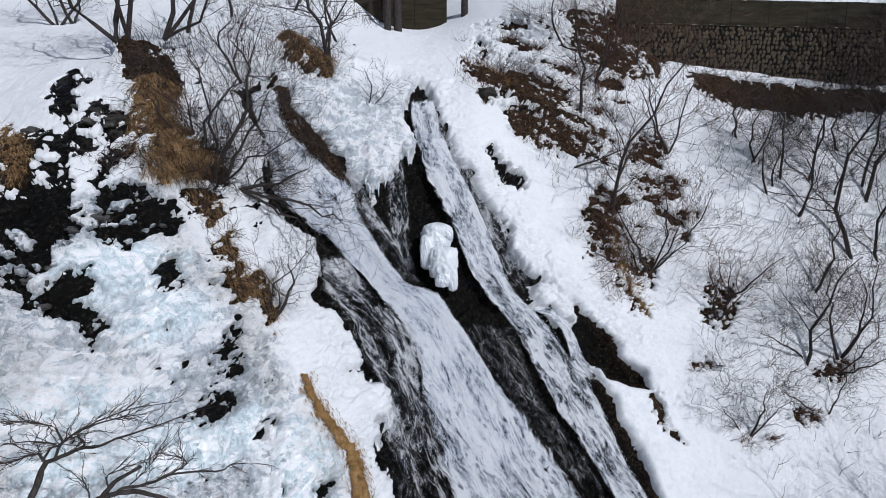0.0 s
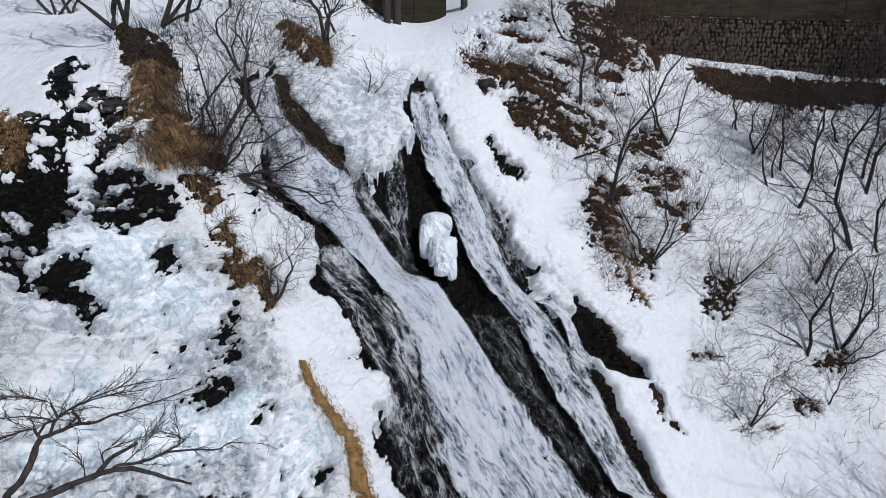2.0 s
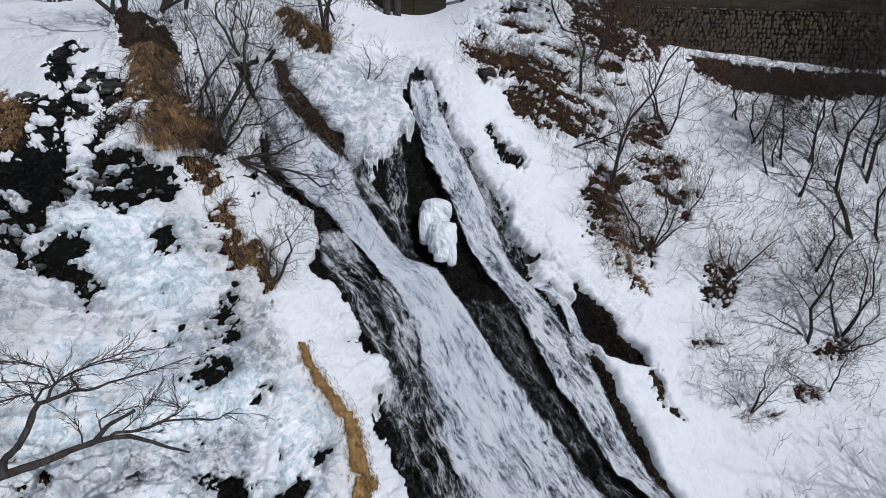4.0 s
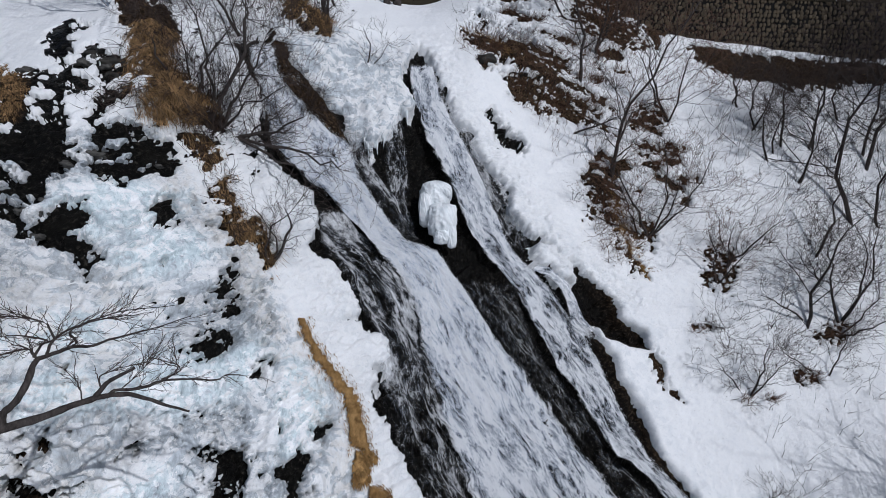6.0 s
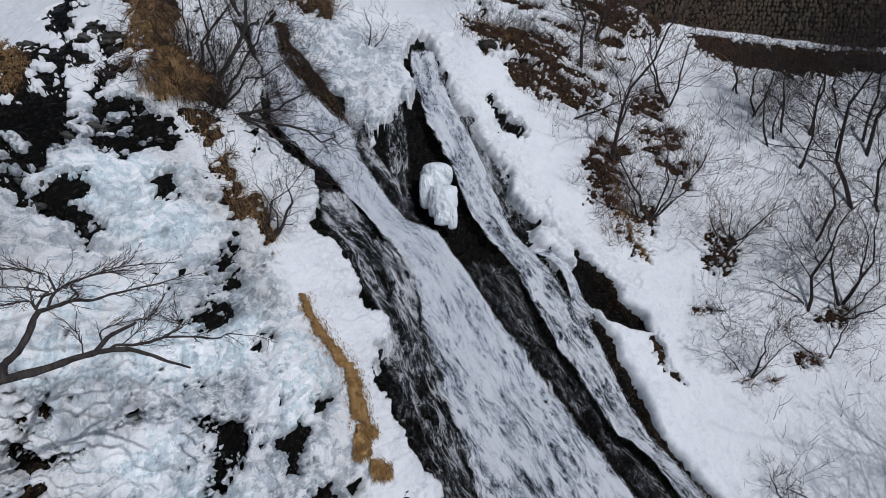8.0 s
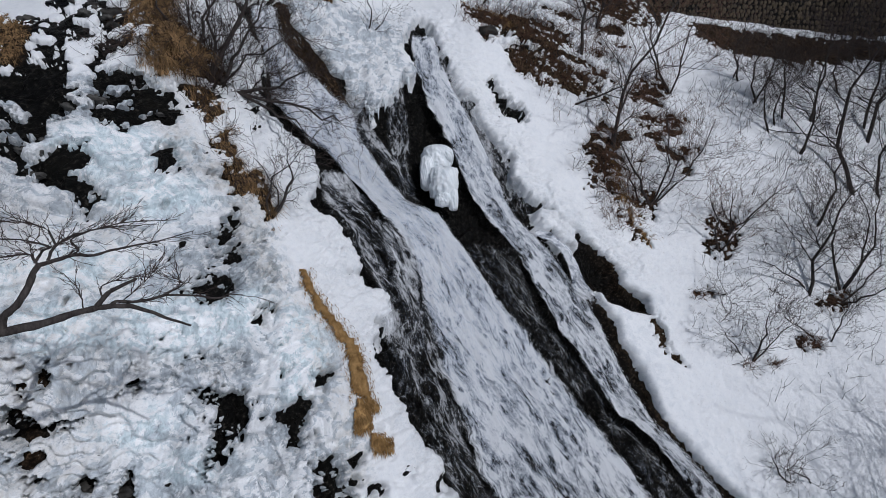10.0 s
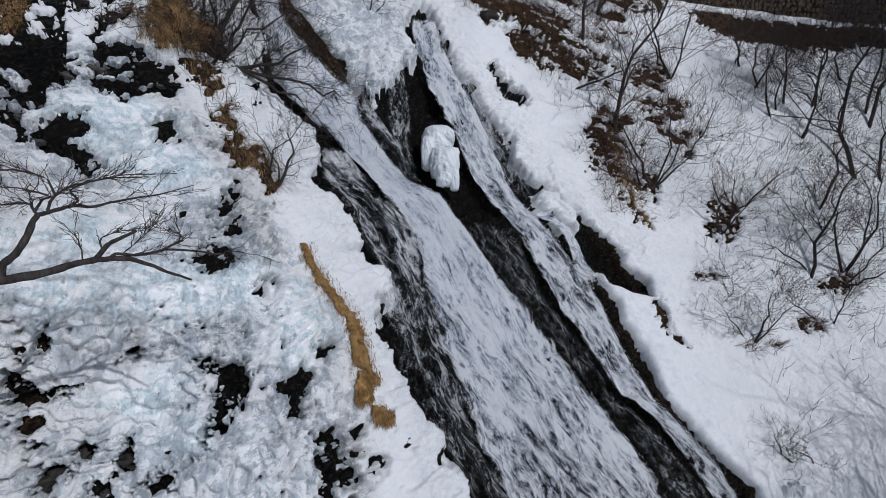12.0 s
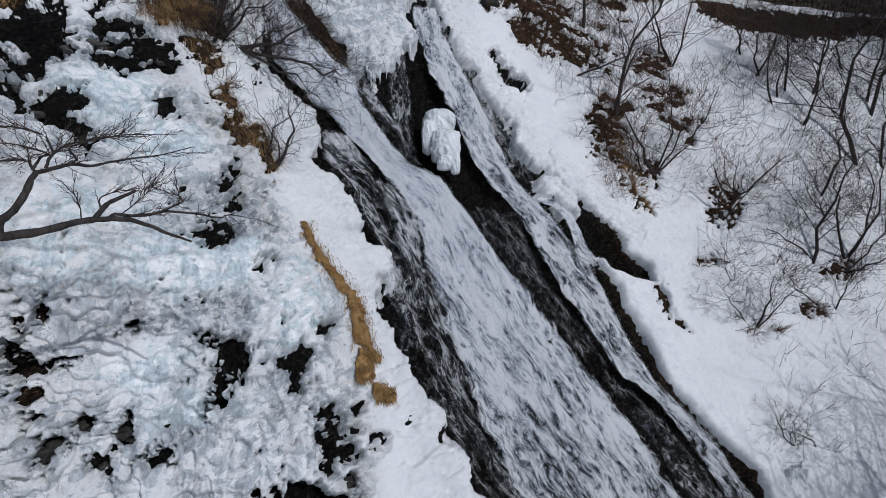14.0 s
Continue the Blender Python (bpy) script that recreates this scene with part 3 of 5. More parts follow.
VEIL_LEFT = [(-7.25, 20.91, -6.3, 21.26), (-6.8, 19.74, -4.64, 19.15), (-5.89, 18.42, -3.0, 17.24), (-4.83, 17.1, -1.76, 15.58), (-4.12, 15.55, -1.2, 13.8), (-3.03, 13.76, -0.82, 12.17), (-2.57, 11.71, -0.21, 10.14), (-1.72, 9.52, 0.77, 7.93), (-1.3, 8.51, 0.83, 7.29), (0.25, 6.28, 1.79, 5.58), (1.59, 4.16, 3.24, 3.19), (2.6, 1.91, 4.79, 0.73)]
VEIL_RIGHT = [(-0.53, 31.84, 0.51, 31.37), (0.32, 29.39, 1.29, 29.23), (1.25, 27.7, 2.65, 27.1), (2.25, 25.63, 3.57, 25.02), (3.13, 23.64, 4.68, 23.03), (3.95, 21.51, 5.6, 21.1), (4.8, 19.48, 6.25, 19.45), (5.52, 17.92, 6.89, 17.86)]
VEIL_UPPER = [(-7.31, 27.3, -6.6, 27.22), (-6.46, 25.74, -5.49, 25.6), (-5.48, 23.74, -4.44, 23.56), (-4.5, 22.0, -2.91, 21.81), (-3.54, 20.52, -2.0, 19.94), (-2.28, 19.05, -1.2, 18.83)]
VEIL_MIDDLE = [(1.42, 16.53, 4.53, 16.03), (2.74, 14.73, 5.39, 14.28), (4.07, 12.87, 6.21, 12.45), (5.45, 11.23, 7.42, 10.77), (7.46, 8.66, 9.39, 8.02), (9.4, 6.48, 10.7, 5.97), (10.87, 4.53, 12.76, 4.11), (12.42, 2.5, 14.16, 2.34), (14.14, -0.32, 16.42, -0.73), (15.66, -3.15, 17.92, -3.62)]


# ---- numeric helpers ----
def lattice(ix, iy, seed):
    h = (ix * 374761393 + iy * 668265263 + seed * 1274126177) & 0xFFFFFFFF
    h = ((h ^ (h >> 13)) * 1103515245) & 0xFFFFFFFF
    return ((h ^ (h >> 16)) & 0xFFFF) / 65535.0


def value_noise(x, y, seed=0):
    x, y = np.asarray(x, float), np.asarray(y, float)
    ix, iy = np.floor(x).astype(np.int64), np.floor(y).astype(np.int64)
    fx, fy = x - ix, y - iy
    fx, fy = fx**3 * (fx * (fx * 6 - 15) + 10), fy**3 * (fy * (fy * 6 - 15) + 10)
    a, b = lattice(ix, iy, seed), lattice(ix + 1, iy, seed)
    c, d = lattice(ix, iy + 1, seed), lattice(ix + 1, iy + 1, seed)
    return (a * (1 - fx) + b * fx) * (1 - fy) + (c * (1 - fx) + d * fx) * fy


def fbm(x, y, seed=0, octaves=4, gain=0.5):
    """Layered noise about 0, mostly within -1 to 1."""
    total, amp, norm = 0.0, 1.0, 0.0
    for k in range(octaves):
        s = 2.03**k
        total = total + amp * (value_noise(x * s + 17.3 * k, y * s - 9.1 * k, seed + k) * 2 - 1)
        norm += amp
        amp *= gain
    return total / norm * 1.6


def plates(x, y, seed=0):
    """Broken plates: a step and a tilt for each cell, and how near its rim is (0 at the rim)."""
    ix, iy = np.floor(x).astype(np.int64), np.floor(y).astype(np.int64)
    best, second = np.full(x.shape, 9.0), np.full(x.shape, 9.0)
    value = np.zeros(x.shape)
    for i in (-1, 0, 1):
        for j in (-1, 0, 1):
            cx, cy = ix + i, iy + j
            dx, dy = x - cx - lattice(cx, cy, seed), y - cy - lattice(cx, cy, seed + 1)
            d = dx * dx + dy * dy
            v = (lattice(cx, cy, seed + 2) - 0.5) + 1.3 * dx * (lattice(cx, cy, seed + 3) - 0.5) + 1.3 * dy * (lattice(cx, cy, seed + 4) - 0.35)
            closer = d < best
            second = np.where(closer, best, np.minimum(second, d))
            value, best = np.where(closer, v, value), np.where(closer, d, best)
    return value, np.sqrt(second) - np.sqrt(best)


def smooth(a, b, v):
    t = np.clip((v - a) / (b - a), 0, 1)
    return t * t * (3 - 2 * t)


def inside(poly, x, z):
    """Signed distance to a closed outline, positive inside."""
    p = np.array(poly, float)
    q = np.roll(p, -1, axis=0)
    best, odd = np.full(x.shape, 1e9), np.zeros(x.shape, bool)
    for (ax, az), (bx, bz) in zip(p, q):
        ex, ez = bx - ax, bz - az
        k = np.clip(((x - ax) * ex + (z - az) * ez) / (ex * ex + ez * ez + 1e-9), 0, 1)
        best = np.minimum(best, (x - ax - k * ex)**2 + (z - az - k * ez)**2)
        if az != bz:
            odd ^= ((az > z) != (bz > z)) & (x < ax + (z - az) * ex / ez)
    return np.where(odd, 1, -1) * np.sqrt(best)


def near(poly, x, z, out, margin=3.0):
    """out = max(out, inside(poly)), worked out near the outline alone."""
    p = np.array(poly, float)
    m = (x > p[:, 0].min() - margin) & (x < p[:, 0].max() + margin) & (z > p[:, 1].min() - margin) & (z < p[:, 1].max() + margin)
    out[m] = np.maximum(out[m], inside(poly, x[m], z[m]))


def spots(rows, x, z, out):
    for cx, cz, rx, rz in rows:
        m = (np.abs(x - cx) < rx + 3) & (np.abs(z - cz) < rz + 3)
        r = np.sqrt(((x[m] - cx) / rx)**2 + ((z[m] - cz) / rz)**2)
        out[m] = np.maximum(out[m], (1 - r) * min(rx, rz))


CHANNEL = LEFT_BANK + [(6.0, -14.0), (26.0, -14.0)] + RIGHT_BANK[::-1] + CURTAIN
ROCK_OUTLINES = [BARE_NOTCH, BARE_CRACK, BARE_B1, BARE_B2, BARE_B3, BARE_B4, BARE_B5, BARE_C1, BARE_C2, BARE_C3]
SOIL_OUTLINES = [SOIL_LEFT_BANK, SOIL_LEFT_STRIP, SOIL_TOP_TUSSOCK, SOIL_RIGHT_A, SOIL_RIGHT_B, SOIL_RIGHT_C, SOIL_RIGHT_D, SOIL_RIGHT_E, SOIL_TOP_BRUSH, SOIL_LEDGE, STREAM_SOIL, TURF_EDGE]


def ice_edge(z):
    """The line between the ice wall and the snow bank beside the falls."""
    return np.interp(z, [-8, 2, 8.6, 12, 15, 18, 22, 27, 31], [0, -2, -3.4, -5.2, -7.4, -8.8, -12, -15, -17])


def masks(x, z):
    channel = np.full(x.shape, -9.0)
    near(CHANNEL, x, z, channel, 4.0)
    isle = np.full(x.shape, -9.0)
    near(SNOW_ISLE, x, z, isle)
    channel = np.minimum(channel, -isle)
    rock = np.full(x.shape, -9.0)
    for o in ROCK_OUTLINES:
        near(o, x, z, rock)
    spots(ROCK_SPOTS, x, z, rock), spots(ROCK_SPOTS_LOW, x, z, rock)
    soil = np.full(x.shape, -9.0)
    for o in SOIL_OUTLINES:
        near(o, x, z, soil)
    spots(SOIL_SPOTS, x, z, soil), spots(SOIL_SPOTS_LEFT, x, z, soil)
    wall = smooth(-0.3, 1.5, ice_edge(z) - x) * smooth(33, 27, z) * smooth(-17.5, -15.5, x - smooth(22, 30, z) * 3 + 6 * smooth(26, 20, z))
    return channel, rock, soil, wall


def bulge(x, z):
    """Earth banks that stand out of the slope, in metres."""
    d = np.full(x.shape, -9.0)
    near(SOIL_LEFT_BANK, x, z, d)
    e = np.full(x.shape, -9.0)
    near(SOIL_TOP_TUSSOCK, x, z, e)
    n = fbm(x * 0.9, z * 0.9, 3, 3)
    return (1.1 + 0.3 * n) * smooth(-0.8, 1.4, d + 0.35 * n) + 0.8 * smooth(-0.5, 1.0, e)


def outward(x, z):
    """The slope's outward normal."""
    e = 0.6
    dx, dz = (lie(x + e, z) - lie(x - e, z)) / (2 * e), (lie(x, z + e) - lie(x, z - e)) / (2 * e)
    n = np.stack([dx, -np.ones_like(dx), dz], -1)
    return n / np.linalg.norm(n, axis=-1, keepdims=True)


def place(x, z, off):
    """Points of the slope at x and height z, off metres out of it."""
    x, z = np.asarray(x, float), np.asarray(z, float)
    base = np.stack([x, lie(x, z), z], -1)
    return base + outward(x, z) * np.asarray(off, float)[..., None]


def sheet(name, points, mat, attrs=(), uv=None, smooth_shade=True):
    """A mesh object from a grid of points (rows, columns, 3)."""
    r, c = points.shape[:2]
    me = bpy.data.meshes.new(name)
    i = np.arange(r * c).reshape(r, c)
    quads = np.stack([i[:-1, :-1], i[:-1, 1:], i[1:, 1:], i[1:, :-1]], -1).reshape(-1, 4)
    me.vertices.add(r * c)
    me.vertices.foreach_set("co", points.reshape(-1).astype(np.float32))
    me.loops.add(quads.size)
    me.loops.foreach_set("vertex_index", quads.reshape(-1).astype(np.int32))
    me.polygons.add(len(quads))
    me.polygons.foreach_set("loop_start", np.arange(0, quads.size, 4, dtype=np.int32))
    me.polygons.foreach_set("use_smooth", np.full(len(quads), smooth_shade) if isinstance(smooth_shade, bool) else smooth_shade[:-1, :-1].reshape(-1))
    if uv is not None:
        layer = me.uv_layers.new(name="UVMap")
        layer.data.foreach_set("uv", uv.reshape(-1, 2)[quads.reshape(-1)].reshape(-1).astype(np.float32))
    for key, values in attrs:
        a = me.attributes.new(key, "FLOAT", "POINT")
        a.data.foreach_set("value", np.clip(values, 0, 1).reshape(-1).astype(np.float32))
    me.update(calc_edges=True)
    me.materials.append(mat)
    return new(name, me)


def mesh(name, verts, faces, mat, parent=None, label="", shade=False, kind=""):
    """One mesh object from vertices and faces, under a thing if one is given."""
    me = bpy.data.meshes.new(name)
    me.from_pydata(verts, [], faces)
    me.materials.append(mat)
    if shade:
        me.polygons.foreach_set("use_smooth", np.full(len(me.polygons), True))
    me.update()
    ob = new(name, me)
    ob.parent = parent
    return tagged(ob, label, kind=kind)


def thing(name, at=(0, 0, 0), label="", category="", group="", kind=""):
    ob = new(name)
    ob.location = at
    return tagged(ob, label, category, group, kind)


# ---- the slope: snow over rock and soil ----
def span(z):
    """The near part of the slope at a height, from left to right."""
    return -(18.5 + 0.30 * (z + 8)), 31.0 + 0.42 * (z + 8)


FAR = np.array([3, 8, 18, 40, 90, 200, 450, 1000], float)


def snow_offset(x, z):
    channel, rock, soil, wall = masks(x, z)
    n1, n2, n3 = fbm(x * 0.9, z * 0.9, 11), fbm(x * 3.1, z * 3.1, 23, 4, 0.65), fbm(x * 0.25, z * 0.25, 31, 3)
    jag = plates(x * 2.1 + 0.3 * n1, z * 2.3, 88)[0]
    flat = smooth(5.5, 7.5, x) * smooth(14.5, 12.5, z)
    d = -channel + (0.30 * n1 + 0.09 * n2 + 0.07 * jag) * (1 - 0.7 * flat)
    chips = (fbm(x * 1.6, z * 2.2, 91, 4, 0.65) - 0.82 + 0.30 * smooth(-9, -11, x) * smooth(20, 23, z)) * 0.9
    d = np.minimum(d, np.maximum(-rock - 0.26 * smooth(19, 23, z) + 0.25 * n1 + 0.34 * n2, chips))
    brush = smooth(8, 12, x) * smooth(26, 20, x - 0.35 * (z - 20)) * smooth(12, 18, z)
    flakes = (fbm(x * 2.7, z * 3.6, 97, 4, 0.7) - 0.05) * 0.8
    d = np.minimum(d, np.maximum(np.where((x > 1) & ~((x > 22) & (z > 30)), flakes, chips - 0.6), -soil + 0.45 * n1 + np.where(x > 0, 0.62 * n2 + 0.10, 0.6 * n2 + 0.22)))
    # gaps in the ice wall, most of them towards the bank, and strips of soil on the brushy slope
    pits = fbm(x * 1.5, z * 1.0, 57, 4, 0.65)
    d = np.minimum(d, (1.36 - 0.10 * n3 - pits) * 1.1 + (1 - wall) * 5)
    band = smooth(7.0, 2.0, ice_edge(z) - x) * smooth(0.2, 1.0, ice_edge(z) - x)
    chinks = fbm(x * 2.3 + 0.4 * n1, z * 1.9, 58, 4, 0.62)
    d = np.minimum(d, (1.20 - 0.36 * band * smooth(21, 17, z) - 0.16 * n3 - chinks) * 0.6 + (1 - wall) * 5)
    zone, thick = np.full(x.shape, -9.0), np.full(x.shape, -9.0)
    near(BRUSH_ZONE, x, z, zone)
    near(BRUSH_THICK, x, z, thick)
    zone, thick = smooth(-0.8, 1.2, zone), smooth(-0.6, 1.2, thick)
    strips = fbm((0.9 * x - 0.43 * z) * 0.42 + 0.3 * n1, (0.43 * x + 0.9 * z) * 1.15, 71, 4, 0.62)
    d = np.minimum(d, (0.14 - 0.18 * thick - 0.15 * n3 - strips - 0.60 * n2) * 0.5 + (1 - zone) * 4)
    high = smooth(-9, -11, x) * smooth(20, 23, z)
    shallow = np.maximum(high, smooth(-8, -11, x) * smooth(11, 16, z))
    edge = np.sqrt(np.clip(1 - (1 - np.clip(d / (0.34 - 0.06 * np.maximum(wall, smooth(-7, -9.5, x)) - 0.14 * high), 0, 1))**2, 0, 1))
    lumps = fbm(x * 0.42, z * 0.42, 5, 3) * 0.5
    warp = 0.35 * n1
    big_plate, big_rim = plates(x * 0.9 + warp, z * 1.25 + warp, 81)
    small_plate, small_rim = plates(x * 2.6 + warp, z * 3.4 - warp, 86)
    crumbs = plates(x * 6.0 + n2, z * 7.5, 95)[0]
    # ledges: snow on the steps, ice on the faces below them
    w = z * 0.62 + 0.9 * fbm(x * 0.35, z * 0.25, 13, 3) + 0.15 * x
    ledge = (w - np.floor(w)) * smooth(1.0, 0.86, w - np.floor(w))
    glaze = smooth(-0.22, 0.12, fbm(x * 0.28 + 3, z * 0.33, 19, 3))
    wax = np.full(x.shape, -9.0)
    spots(GLAZE_SPOTS, x, z, wax)
    wax = smooth(-0.5, 0.4, wax + 0.25 * n1)
    glaze = np.maximum(glaze, wax)
    # wax-like flows, one over the other, fluted downwards
    flow = z * 1.25 + 1.3 * fbm(x * 0.45, z * 0.3, 29, 3) + 0.5 * fbm(x * 1.6, z * 0.8, 30, 2)
    lap = flow - np.floor(flow)
    lap = (1 - lap) * smooth(0.0, 0.10, lap)
    sharp = 1 - np.abs(fbm(x * 1.1, z * 1.5, 33, 4, 0.6))
    broken = 0.40 * big_plate + 0.18 * small_plate + 0.10 * crumbs + 0.05 * plates(x * 11.0 + n2, z * 12.0 + n2, 98)[0] - 0.14 * smooth(0.14, 0.0, big_rim) + 0.35 * (sharp - 0.7)
    glazed = 0.30 * fbm(x * 0.7, z * 0.5, 51, 3) + 0.13 * fbm(x * 4.0, z * 0.6, 53, 3) * (1 - lap) + 0.26 * lap * (1 - 0.5 * wax) + 0.30 * wax
    bank = smooth(3.5, 0.5, -channel)
    slab = smooth(5.5, 7.5, x) * smooth(14.5, 12.5, z) * smooth(3.2, 0.6, -channel)
    rough = 0.04 * n1 + 0.02 * n2 + bank * (1 - slab) * (1 - 0.15 * smooth(0, 3, x) - 0.45 * smooth(0, -1, x) * smooth(-9, -7, x) * smooth(23, 25.5, z)) * (0.25 * lumps + 0.20 * big_plate + 0.13 * small_plate + 0.05 * crumbs) + 0.015 * crumbs
    off = 0.10 * n3 + wall * (1 - 0.85 * high) * (0.45 * lumps - 0.30 * ledge + 0.25 + broken * (1 - glaze) * (1 - 0.45 * shallow) + glazed * glaze * (1 - 0.3 * shallow)) + (1 - wall) * rough + 0.16 * slab
    thin = smooth(8, 10, x) * smooth(1.0, 2.5, -channel)
    rim = np.array(sorted((q, p) for p, q in RIGHT_BANK))
    right_side = smooth(-1.6, -0.6, x - np.interp(z, rim[:, 0], rim[:, 1])) * smooth(-12, -8, z)
    deep = 0.70 - 0.28 * right_side * (1 - thin) - 0.57 * thin - 0.48 * shallow
    off = np.where(d > 0, -deep + (deep + off) * edge, np.maximum(-deep - 0.4 * right_side * (1 - thin) * smooth(0.0, -0.12, d) + 1.8 * d, -3.0 + 2.1 * thin)) + bulge(x, z)
    curtain = np.full(x.shape, -9.0)
    near(CURTAIN + [(-8.0, 36.5), (-3.0, 36.5)], x, z, curtain)
    off = off + np.where(d > -9, 0.5 * smooth(-0.2, 1.5, curtain) * smooth(35, 31, z) + smooth(0, 1.0, curtain) * (0.42 * fbm(x * 0.75 + 0.2 * z, z * 0.30, 15, 3) + 0.13 * fbm(x * 2.2 + 0.5 * z, z * 0.55, 16, 3) + 0.22 * lap * smooth(34.5, 31, z)), 0)
    ice = np.clip(wall * (0.65 + 0.45 * glaze + 0.7 * wax) + 0.75 * smooth(-0.5, 0.6, curtain) * smooth(36, 32, z) + 0.2 * bank, 0, 1)
    stain = wall * smooth(2.2, 0.4, ice_edge(z) - x) + wall * smooth(-11.5, -14, x) * 0.5 * smooth(20, 17, z)
    litter = np.clip(0.2 + 0.1 * brush + 0.4 * smooth(10, 16, x), 0, 1) * (1 - wall)
    off = off * smooth(46, 44, z)
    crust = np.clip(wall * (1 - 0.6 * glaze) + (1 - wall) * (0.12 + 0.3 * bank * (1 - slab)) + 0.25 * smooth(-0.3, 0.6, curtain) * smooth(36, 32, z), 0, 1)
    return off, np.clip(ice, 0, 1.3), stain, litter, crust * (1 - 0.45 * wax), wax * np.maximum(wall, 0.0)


def build_ground():
    z1 = np.concatenate([np.arange(-8, 28, 0.055), np.arange(28, 46.01, 0.085)])
    # closer columns where the slope lies nearer
    s = np.concatenate([np.linspace(0, 0.3, 430), np.linspace(0.3, 1, 480)[1:]])
    Z = np.repeat(z1[:, None], len(s), 1)
    xl, xr = span(Z)
    X = xl + (xr - xl) * s[None]
    off, ice, stain, litter, crust, wax = snow_offset(X, Z)
    mid = place(X, Z, off)
    # snow lies on what faces up; steep faces show their ice
    across, along = np.gradient(mid, axis=1), np.gradient(mid, axis=0)
    up_facing = np.cross(across, along)
    up_facing = up_facing[..., 2] / (np.linalg.norm(up_facing, axis=-1) + 1e-9)
    ice = ice * (0.45 + 0.55 * smooth(1.0, 0.55, up_facing))
    # the slope runs on to both sides, up the hill behind and out over the flat below
    left = mid[:, :1] + np.stack([-FAR[::-1], 0 * FAR, 0 * FAR], -1)[None]
    right = mid[:, -1:] + np.stack([FAR, 0 * FAR, 0 * FAR], -1)[None]
    full = np.concatenate([left, mid, right], 1)
    up = np.array([(1.5, 1.0), (4, 2.6), (9, 5.6), (18, 10.5), (30, 16), (60, 26), (150, 40), (500, 60), (1500, 80)])
    above = full[-1][None] + np.stack([0 * up[:, 0], up[:, 0], up[:, 1]], -1)[:, None]
    down = np.array([(1500, 6), (500, 5), (150, 4), (60, 3.2), (28, 2.6), (16, 2.2), (8, 1.6), (3, 0.9)])
    foot = full[0].copy()
    kernel = np.hanning(161) / np.hanning(161).sum()
    for c in (1, 2):
        foot[:, c] = np.convolve(np.pad(foot[:, c], 80, mode="edge"), kernel, "valid")
    below = foot[None] - np.stack([0 * down[:, 0], down[:, 0], down[:, 1]], -1)[:, None]
    pts = np.concatenate([below, full, above], 0)

    def grown(a, fill):
        a = np.pad(a, ((0, 0), (len(FAR), len(FAR))), mode="edge")
        return np.pad(a, ((len(down), len(up)), (0, 0)), constant_values=fill)
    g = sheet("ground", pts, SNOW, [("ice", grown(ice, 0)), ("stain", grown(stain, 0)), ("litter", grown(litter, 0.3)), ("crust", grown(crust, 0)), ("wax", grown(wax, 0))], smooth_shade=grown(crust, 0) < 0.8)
    tagged(g, "steep hillside under trampled white snow and bluish ice", "snowy hillside", kind="structure")


def build_rock():
    z1 = np.arange(-8, 45.01, 0.13)
    s = np.linspace(0, 1, 560)
    Z = np.repeat(z1[:, None], len(s), 1)
    xl, xr = span(Z)
    X = xl + (xr - xl) * s[None]
    channel, rock, soil, wall = masks(X, Z)
    # steps and ribs that run down the fall line
    along, across = Z * 0.9 + X * 0.5, X - Z * 0.0
    ribs = fbm(across * 1.1 + 0.35 * Z, along * 0.28, 41, 4)
    steps = fbm(X * 0.7, Z * 1.1, 43, 4, 0.6)
    fine = fbm(X * 3.5, Z * 3.0, 47, 3, 0.6)
    block, rim = plates(X * 0.8 + 0.3 * steps, Z * 0.9, 101)
    chunk, rim2 = plates(X * 2.2 + 0.3 * steps, Z * 2.0, 107)
    in_channel = smooth(-0.6, 0.8, channel)
    off = -0.55 - 0.65 * in_channel + 0.30 * ribs * in_channel + 0.22 * steps + 0.08 * fine + 0.38 * block + 0.16 * chunk - 0.12 * smooth(0.12, 0.0, rim)
    earth = smooth(-0.35, 0.15, soil)
    high = np.maximum(smooth(-9, -11, X) * smooth(20, 23, Z), smooth(-8, -11, X) * smooth(11, 16, Z)) * (1 - in_channel)
    off = off * (1 - 0.55 * high) + 0.03 * high
    off = off * (1 - earth) + earth * (-0.14 + 0.10 * steps + 0.06 * fine)
    brush = smooth(8, 12, X) * (1 - in_channel)
    off = np.where(brush > 0, off * (1 - brush) + brush * np.clip(off, -0.30 + 0.10 * fine, -0.10 + 0.06 * fine), off) + bulge(X, Z)
    soilness = np.clip(earth + smooth(9, 13, X) * (1 - in_channel), 0, 1)
    r = sheet("rock_face", place(X, Z, off), ROCK, [("soil", soilness)])
    tagged(r, "wet black basalt cliff with patches of brown soil", "cliff", kind="structure")


build_ground()
build_rock()


